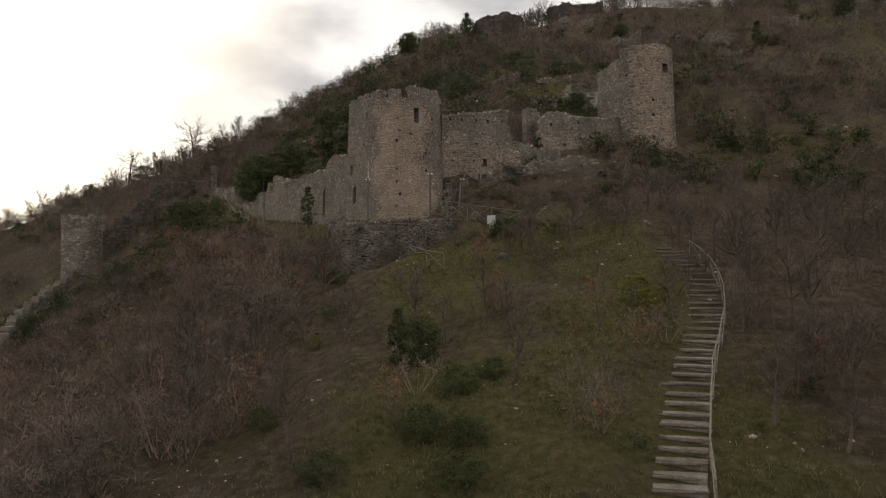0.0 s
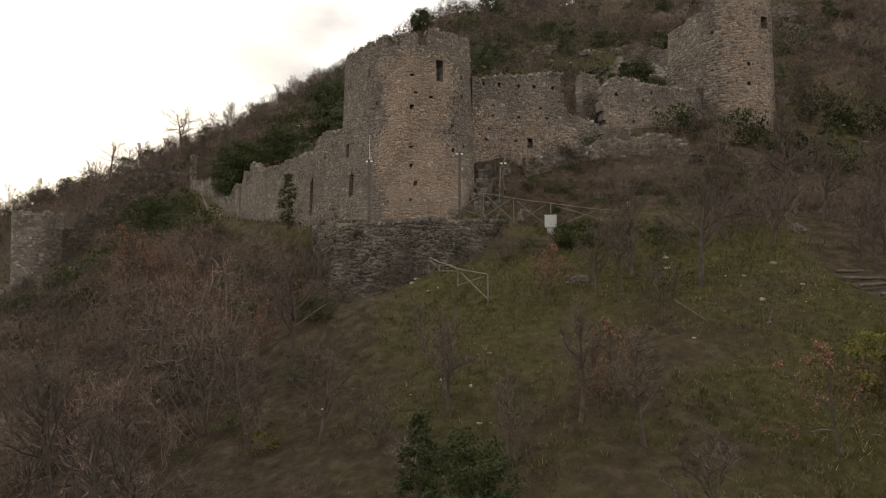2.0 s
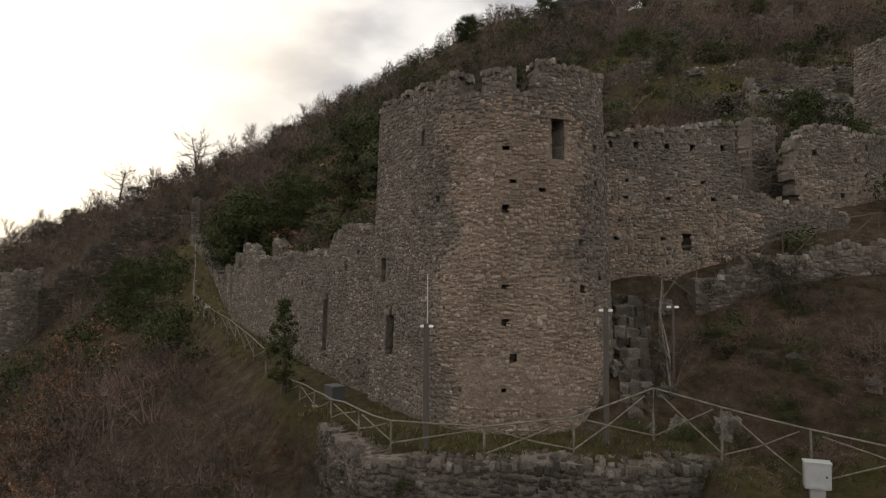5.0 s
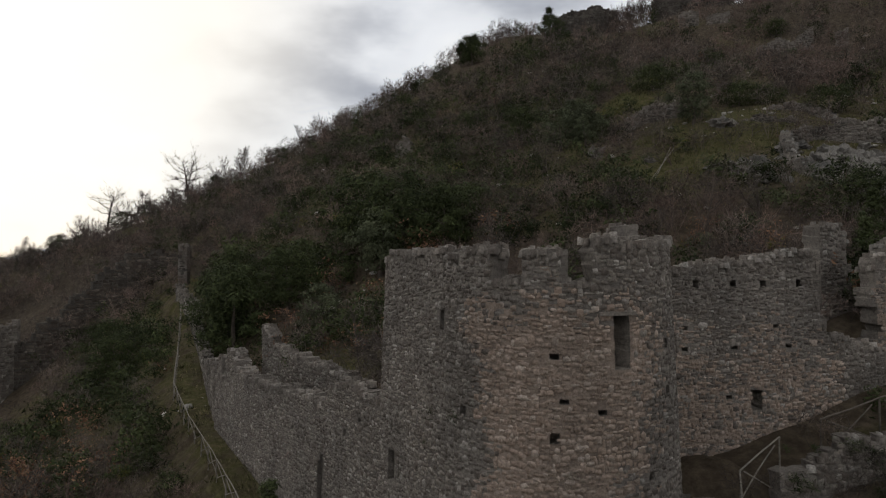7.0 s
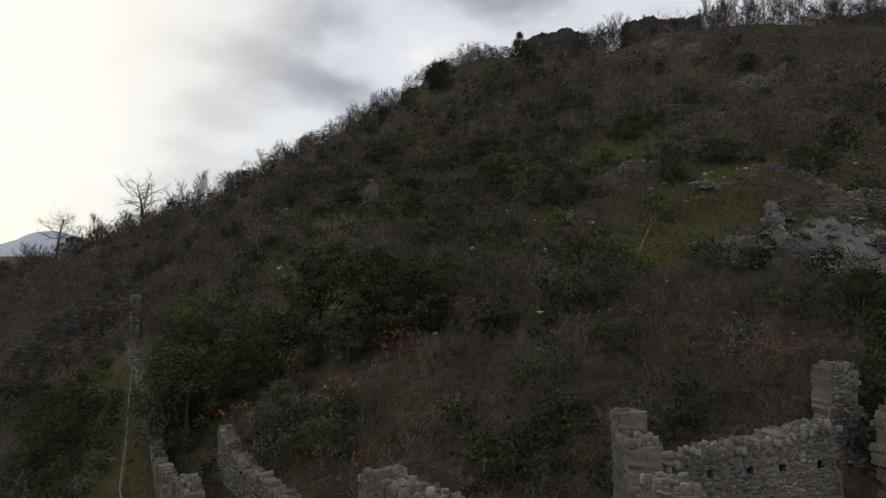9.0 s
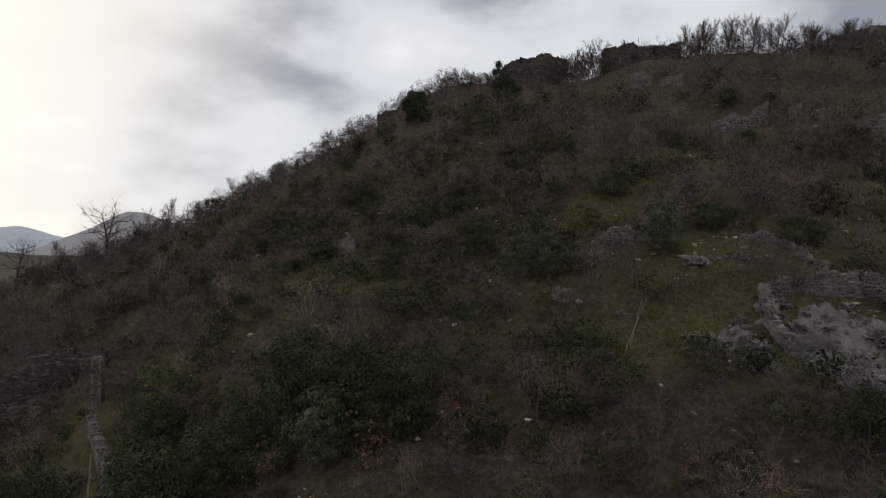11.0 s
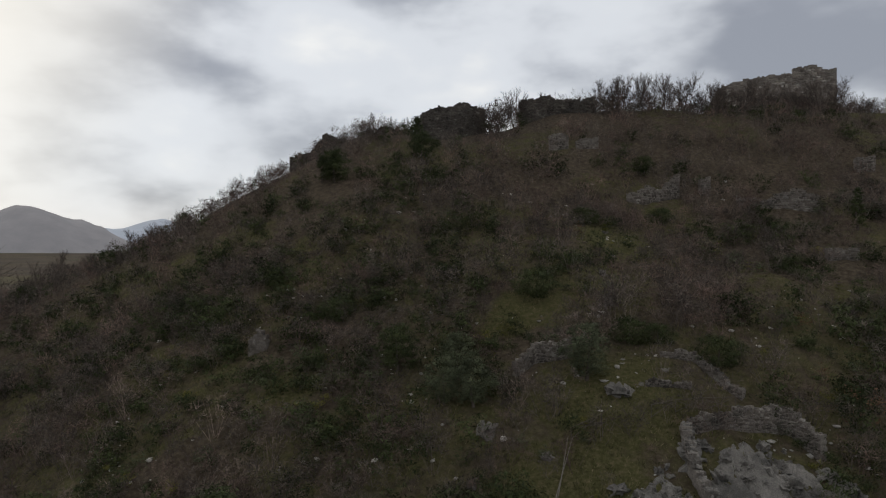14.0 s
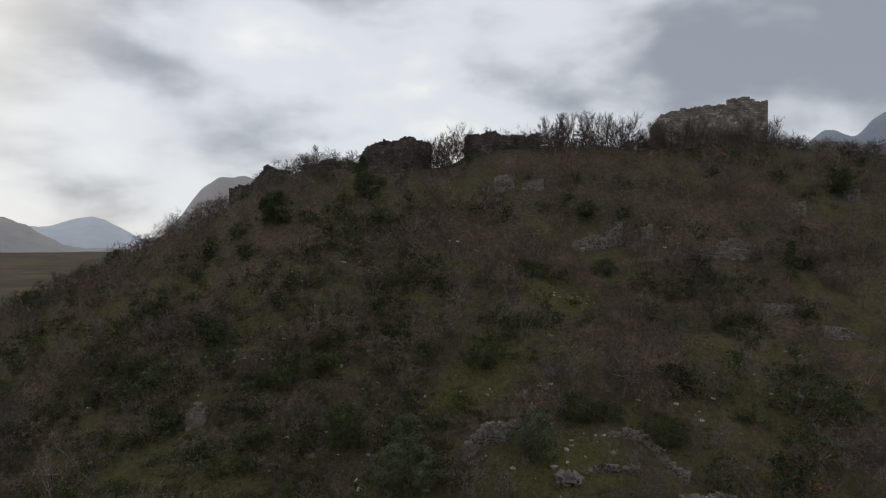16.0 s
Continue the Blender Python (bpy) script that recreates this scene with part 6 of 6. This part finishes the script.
# ---- timber and earth stairway up the slope ----
def along_line(line, step):
    L = np.array(line, float)
    run = np.r_[0, np.cumsum(np.hypot(*np.diff(L, axis=0).T))]
    s = np.arange(0, run[-1], step)
    x, y = np.interp(s, run, L[:, 0]), np.interp(s, run, L[:, 1])
    dx, dy = np.interp(s + 0.5, run, L[:, 0]) - np.interp(s - 0.5, run, L[:, 0]), np.interp(s + 0.5, run, L[:, 1]) - np.interp(s - 0.5, run, L[:, 1])
    n = np.hypot(dx, dy)
    return x, y, dx / n, dy / n


sx, sy, sdx, sdy = along_line(STAIR, 0.78)
sz = land(sx, sy, False)
sz = np.convolve(np.r_[sz[0], sz, sz[-1]], [0.25, 0.5, 0.25], "valid") + 0.10
stairway = group_at("stairway", sx[0], sy[0], sz[0], "rustic stairway of timber logs and trodden earth", "stairs")
r = np.random.default_rng(940)
o = Vector((sx[0], sy[0], sz[0]))
for k in range(len(sx)):
    half = 0.80 + 0.13 * r.normal()
    sz[k] += 0.02 * r.normal()
    n = Vector((sdy[k], -sdx[k], 0))
    c = Vector((sx[k], sy[k], sz[k]))
    turn_n = n + Vector((r.normal(0, 0.03), r.normal(0, 0.03), 0.02 * r.normal()))
    log = pole_mesh("log", c - turn_n * half, c + turn_n * half, 0.06 + 0.012 * r.random(), dark_wood, stairway, o, r, 8)
    if k + 1 < len(sx):
        n2 = Vector((sdy[k + 1], -sdx[k + 1], 0))
        c2 = Vector((sx[k + 1], sy[k + 1], sz[k] + 0.05))
        c1 = c + Vector((0, 0, 0.072))
        pts = [c1 - n * 0.82, c1 + n * 0.82, c2 + n2 * 0.82, c2 - n2 * 0.82]
        v = [p - o for p in pts] + [p - o - Vector((0, 0, 0.45)) for p in pts]
        link_mesh("tread", v, [(0, 1, 2, 3), (0, 4, 5, 1), (1, 5, 6, 2), (2, 6, 7, 3), (3, 7, 4, 0)], soil_mat, stairway)
fence([(float(a + d2 * 0.9), float(b - d1 * 0.9), float(c + 0.92)) for a, b, c, d1, d2 in zip(sx[1:-2:3], sy[1:-2:3], sz[1:-2:3], sdx[1:-2:3], sdy[1:-2:3])], "pale timber handrail beside the stairway", 941, rail=0.03)

# ---- stone steps beside the tower ----
steps = group_at("stone_steps", 0.6, 56.2, 22.9, "worn stone steps climbing beside the round tower", "stairs")
rubble_spots = []
for k in range(12):
    f = k / 13
    x0, y0, z0 = 0.35 + 0.5 * f, 56.3 + 5.0 * f, 23.0 + 4.2 * f
    for q in (-0.42, -0.1, 0.22):
        bm = bmesh.new()
        bmesh.ops.create_cube(bm, size=1.0)
        bmesh.ops.bevel(bm, geom=bm.edges[:], offset=0.1, segments=1, affect="EDGES")
        for v in bm.verts:
            v.co += Vector(r.normal(0, 0.07, 3))
        bm.transform(Matrix.Translation((x0 + q - 0.6 + r.normal(0, 0.03), y0 - 56.2 + r.normal(0, 0.05), z0 - 0.27 - 22.9 + r.normal(0, 0.03))) @ Matrix.Rotation(r.normal(0, 0.2), 4, "Z") @ Matrix.Diagonal((0.36 + 0.05 * r.normal(), 0.5, 0.56, 1)))
        part("step_stone", bm, step_stone, steps)
    if k % 2 == 0:
        for q in (-0.75, 0.85):
            if q > 0 or k > 3:
                rubble_spots.append((x0 + q + r.normal(0, 0.1), y0 + r.normal(0, 0.15), 0.28 + 0.14 * r.random(), k % 6))


# ---- service cabinet, lamp posts ----
def box_bm(w, d, h, x=0, y=0, z=0, bevel=0.015):
    bm = bmesh.new()
    bmesh.ops.create_cube(bm, size=1.0)
    bm.transform(Matrix.Translation((x, y, z + h / 2)) @ Matrix.Diagonal((w, d, h, 1)))
    bmesh.ops.bevel(bm, geom=bm.edges[:], offset=bevel, segments=2, affect="EDGES")
    return bm


zb = float(land(4.0, 53.0)[0])
cabinet = group_at("service_cabinet", 3.85, 53.05, zb, "grey enamelled service cabinet on a concrete pedestal", "cabinet")
cabinet.rotation_euler.z = radians(-14)
HB = 22.84 - zb
part("pedestal", box_bm(0.34, 0.26, HB - 0.55, 0, 0, -0.05), concrete_mat, cabinet, "narrow concrete pedestal")
part("housing", box_bm(0.58, 0.34, 0.62, 0, 0, HB - 0.62), box_mat, cabinet)
part("door", box_bm(0.50, 0.02, 0.52, 0, -0.176, HB - 0.57, 0.006), box_mat, cabinet)
part("lock", box_bm(0.05, 0.02, 0.05, 0.18, -0.19, HB - 0.33, 0.006), post_mat, cabinet, "dark lock")
part("lid", box_bm(0.62, 0.38, 0.03, 0, 0, HB - 0.01, 0.008), box_mat, cabinet)


def lamp_head(parent, z, turn):
    bm = box_bm(0.15, 0.08, 0.07, 0.12, 0, z, 0.015)
    bm.transform(Matrix.Rotation(turn, 4, "Z"))
    return part("lamp_head", bm, white_mat, parent, "small white floodlight head")


def post_of(x, y, top_z, rad, label, rod=0.0):
    z = float(land(x, y)[0])
    ob = group_at("lamp_post", x, y, z, label, "lamp post", "", "lamp posts")
    h = top_z - z
    link_mesh("pole", *tube_along([Vector((0, 0, -0.2)), Vector((0, 0, h * 0.5)), Vector((0, 0, h))], [rad, rad, rad * 0.9], 12), post_mat, ob)
    if rod:
        link_mesh("rod", *tube_along([Vector((0.03, 0, h - 0.1)), Vector((0.03, 0, h + rod))], [0.018, 0.012], 6), steel_mat, ob, "thin bright steel rod")
    for a in (0.3, 2.7):
        lamp_head(ob, h - 0.12, a)
    return ob


post_of(-5.82, 54.2, 26.0, 0.085, "dark timber lamp post with a tall steel rod", 1.35)
post_of(-0.92, 54.7, 26.45, 0.075, "dark timber lamp post with white floodlights")
post_of(1.6, 57.9, 26.4, 0.05, "slim post with a white floodlight beside steps")
zc = float(land(-10.1, 60.9)[0])
bin_box = group_at("storage_box", -10.1, 60.9, zc, "dark slate-grey storage box at the wall's foot", "box")
part("body", box_bm(0.75, 0.5, 0.5, 0, 0, 0), slate_mat, bin_box)
part("lid", box_bm(0.8, 0.55, 0.05, 0, 0, 0.5), slate_mat, bin_box)
bin_box.rotation_euler.z = radians(-52)


# ---- rocks ----
def boulder(seed, size, flat=0.7):
    r = np.random.default_rng(seed)
    bm = bmesh.new()
    bmesh.ops.create_icosphere(bm, subdivisions=3, radius=1.0)
    off = Vector(r.uniform(0, 50, 3))
    for v in bm.verts:
        n = noise.fractal(v.co * 1.1 + off, 0.9, 2.1, 4)
        c = noise.cell(v.co * 2.3 + off)
        v.co = v.co * (1 + 0.5 * n + 0.34 * (c - 0.5))
        ridge = abs(noise.noise(v.co * 1.7 + off))
        v.co *= 0.82 + 0.55 * ridge
        v.co.z *= flat
    bm.transform(Matrix.Diagonal((size * r.uniform(0.8, 1.2), size * r.uniform(0.6, 1.0), size, 1)))
    me = bpy.data.meshes.new("boulder")
    bm.to_mesh(me)
    bm.free()
    me.materials.append(rock_mat)
    return me


ROCKS = [boulder(950 + i, 1.0, f) for i, f in enumerate((0.7, 0.9, 1.1, 0.6, 0.8, 1.3))]


def rock(x, y, size, k, turn, label, group, lean=0.0):
    ob = new("boulder", ROCKS[k])
    ob.matrix_basis = pose(x, y, float(land(x, y)[0]) + size * 0.05, lean, 0, turn) @ Matrix.Diagonal((size, size, size, 1))
    return tagged(ob, label, "rock", group)


def outcrop(name, label, cx, cy, rx, ry, tall, seed):
    """A knobbly mass of limestone breaking through the turf."""
    n, m = int(rx * 2 / 0.17), int(ry * 2 / 0.17)
    verts, faces = [], []
    off = Vector((seed * 3.1, seed * 1.7, 0))
    X, Y = np.meshgrid(np.linspace(cx - rx, cx + rx, n + 1), np.linspace(cy - ry, cy + ry, m + 1), indexing="ij")
    Z = land(X.ravel(), Y.ravel()).reshape(X.shape)
    for i in range(n + 1):
        for j in range(m + 1):
            x, y = X[i, j], Y[i, j]
            p = Vector((x * 0.55, y * 0.35, 0)) + off
            p = p + 0.7 * noise.noise_vector(p * 0.8)
            ridge = (1 - abs(noise.noise(p))) ** 2
            knob = 0.5 + 0.5 * noise.cell(Vector((x * 1.1, y * 0.8, seed)) + 0.8 * noise.noise_vector(p * 2.1))
            crag = noise.fractal(p * 3.0, 0.8, 2.1, 4)
            rim = math.hypot((x - cx) / rx, (y - cy) / ry) + 0.35 * noise.noise(p * 0.9 + Vector((7, 3, 0)))
            up = (0.4 * ridge + 0.62 * knob + 0.4 * crag - 0.36) * tall
            verts.append((x + 0.12 * crag, y - 0.25 * ridge + 0.1 * knob, Z[i, j] - 0.35 + (max(up, -0.1) + 0.3) * float(smooth01(1.0, 0.7, rim))))
    for i in range(n):
        for j in range(m):
            a = i * (m + 1) + j
            faces.append((a, a + m + 1, a + m + 2, a + 1))
    return tagged(link_mesh(name, verts, faces, rock_mat, smooth=False), label, "rock")


outcrop("rock_outcrop", "knobbly pale limestone outcrop below a ruined wall", 19.6, 88.0, 5.2, 4.6, 0.6, 5)
outcrop("rock_outcrop", "low pale limestone ledge in the grass", 12.4, 87.8, 2.0, 3.0, 0.5, 9)
outcrop("rock_outcrop", "low pale limestone ledge among rubble", 24.5, 84.0, 5.5, 2.6, 0.5, 14)
r = np.random.default_rng(960)
n_out = 0
while n_out < 150:
    x, y = r.uniform(10.5, 26), r.uniform(83, 92.6)
    if ((x - 18.4) / 7.4) ** 2 + ((y - 87.8) / 4.6) ** 2 > 1 or 13.6 < x < 15.0:
        continue
    rock(float(x), float(y), float(0.2 + 0.62 * r.random() ** 2), int(r.integers(0, 6)), float(r.uniform(0, 360)), "pale weathered limestone rock of an outcrop", "outcrop rocks", float(r.normal(0, 18)))
    n_out += 1
for x, y, s, k in ((12.4, 97.2, 0.9, 0), (13.2, 96.8, 0.6, 1), (10.8, 88.4, 1.0, 2), (9.6, 89.6, 0.7, 3), (11.8, 87.0, 1.1, 5), (2.3, 96.0, 0.75, 5), (12.8, 104.2, 0.8, 4), (6.0, 93.0, 0.5, 0), (0.8, 92.5, 0.5, 1), (16.0, 108.5, 0.8, 2), (17.5, 114.0, 0.6, 4), (20.2, 118.6, 0.5, 0), (22.2, 126.0, 0.5, 3)):
    rock(x, y, s, k, 57.0 * k + 13 * x, "pale weathered rock in rough grass", "hillside rocks")
for x, y, s, k in ((13.9, 62.0, 0.75, 0), (15.0, 60.8, 0.4, 1), (16.9, 61.6, 0.5, 3), (18.6, 62.8, 0.6, 4), (20.4, 63.0, 0.5, 2), (21.2, 62.2, 0.45, 0), (14.4, 48.8, 0.4, 1), (16.2, 55.6, 0.45, 3), (17.8, 53.5, 0.3, 0), (8.5, 57.2, 0.5, 4), (9.8, 59.2, 0.4, 1), (6.8, 56.4, 0.35, 2),
                   (2.6, 55.9, 0.45, 5), (0.5, 55.8, 0.2, 1), (5.2, 57.6, 0.3, 0), (11.6, 57.0, 0.3, 4), (1.0, 55.6, 0.16, 2), (12.5, 60.4, 0.3, 2)):
    rock(x, y, s, k, 41.0 * k + 17 * x, "pale rock half sunk in turf", "slope rocks")
for k in range(26):
    a, q = r.uniform(0, 6.28), 0.55 * math.sqrt(r.random())
    x, y = 4.25 + q * math.cos(a), 45.8 + 0.8 * q * math.sin(a)
    rock(float(x), float(y), float(r.uniform(0.11, 0.2)), k % 6, float(r.uniform(0, 360)), "white stone in a small heap", "stone heap")

for x, y, s, k in ((131.0, 196.0, 7.5, 0), (141.0, 194.0, 8.5, 4), (124.0, 199.0, 4.5, 2)):
    rock(x, y, s, k, 31.0 * k, "pale rocky knoll beyond the keep", "knoll rocks")

for x, y, s, k in rubble_spots:
    rock(float(x), float(y), float(s), k, 67.0 * k + 31 * y, "pale rubble stone edging the stone steps", "step edging")

# ---- single stones of the tower's front, nearest the flight ----
for pts in blocks_near:
    c = pts[:6].mean(0)
    me = bpy.data.meshes.new("stone")
    me.from_pydata([tuple(p - c) for p in pts], [], [tuple(int(i) for i in f) for f in BLOCK])
    me.materials.append(stone_warm_single)
    ob = new("stone", me)
    ob.parent = castle_tower
    ob.location = Vector(c) - Vector((-3.5, 59.2, 22.0))
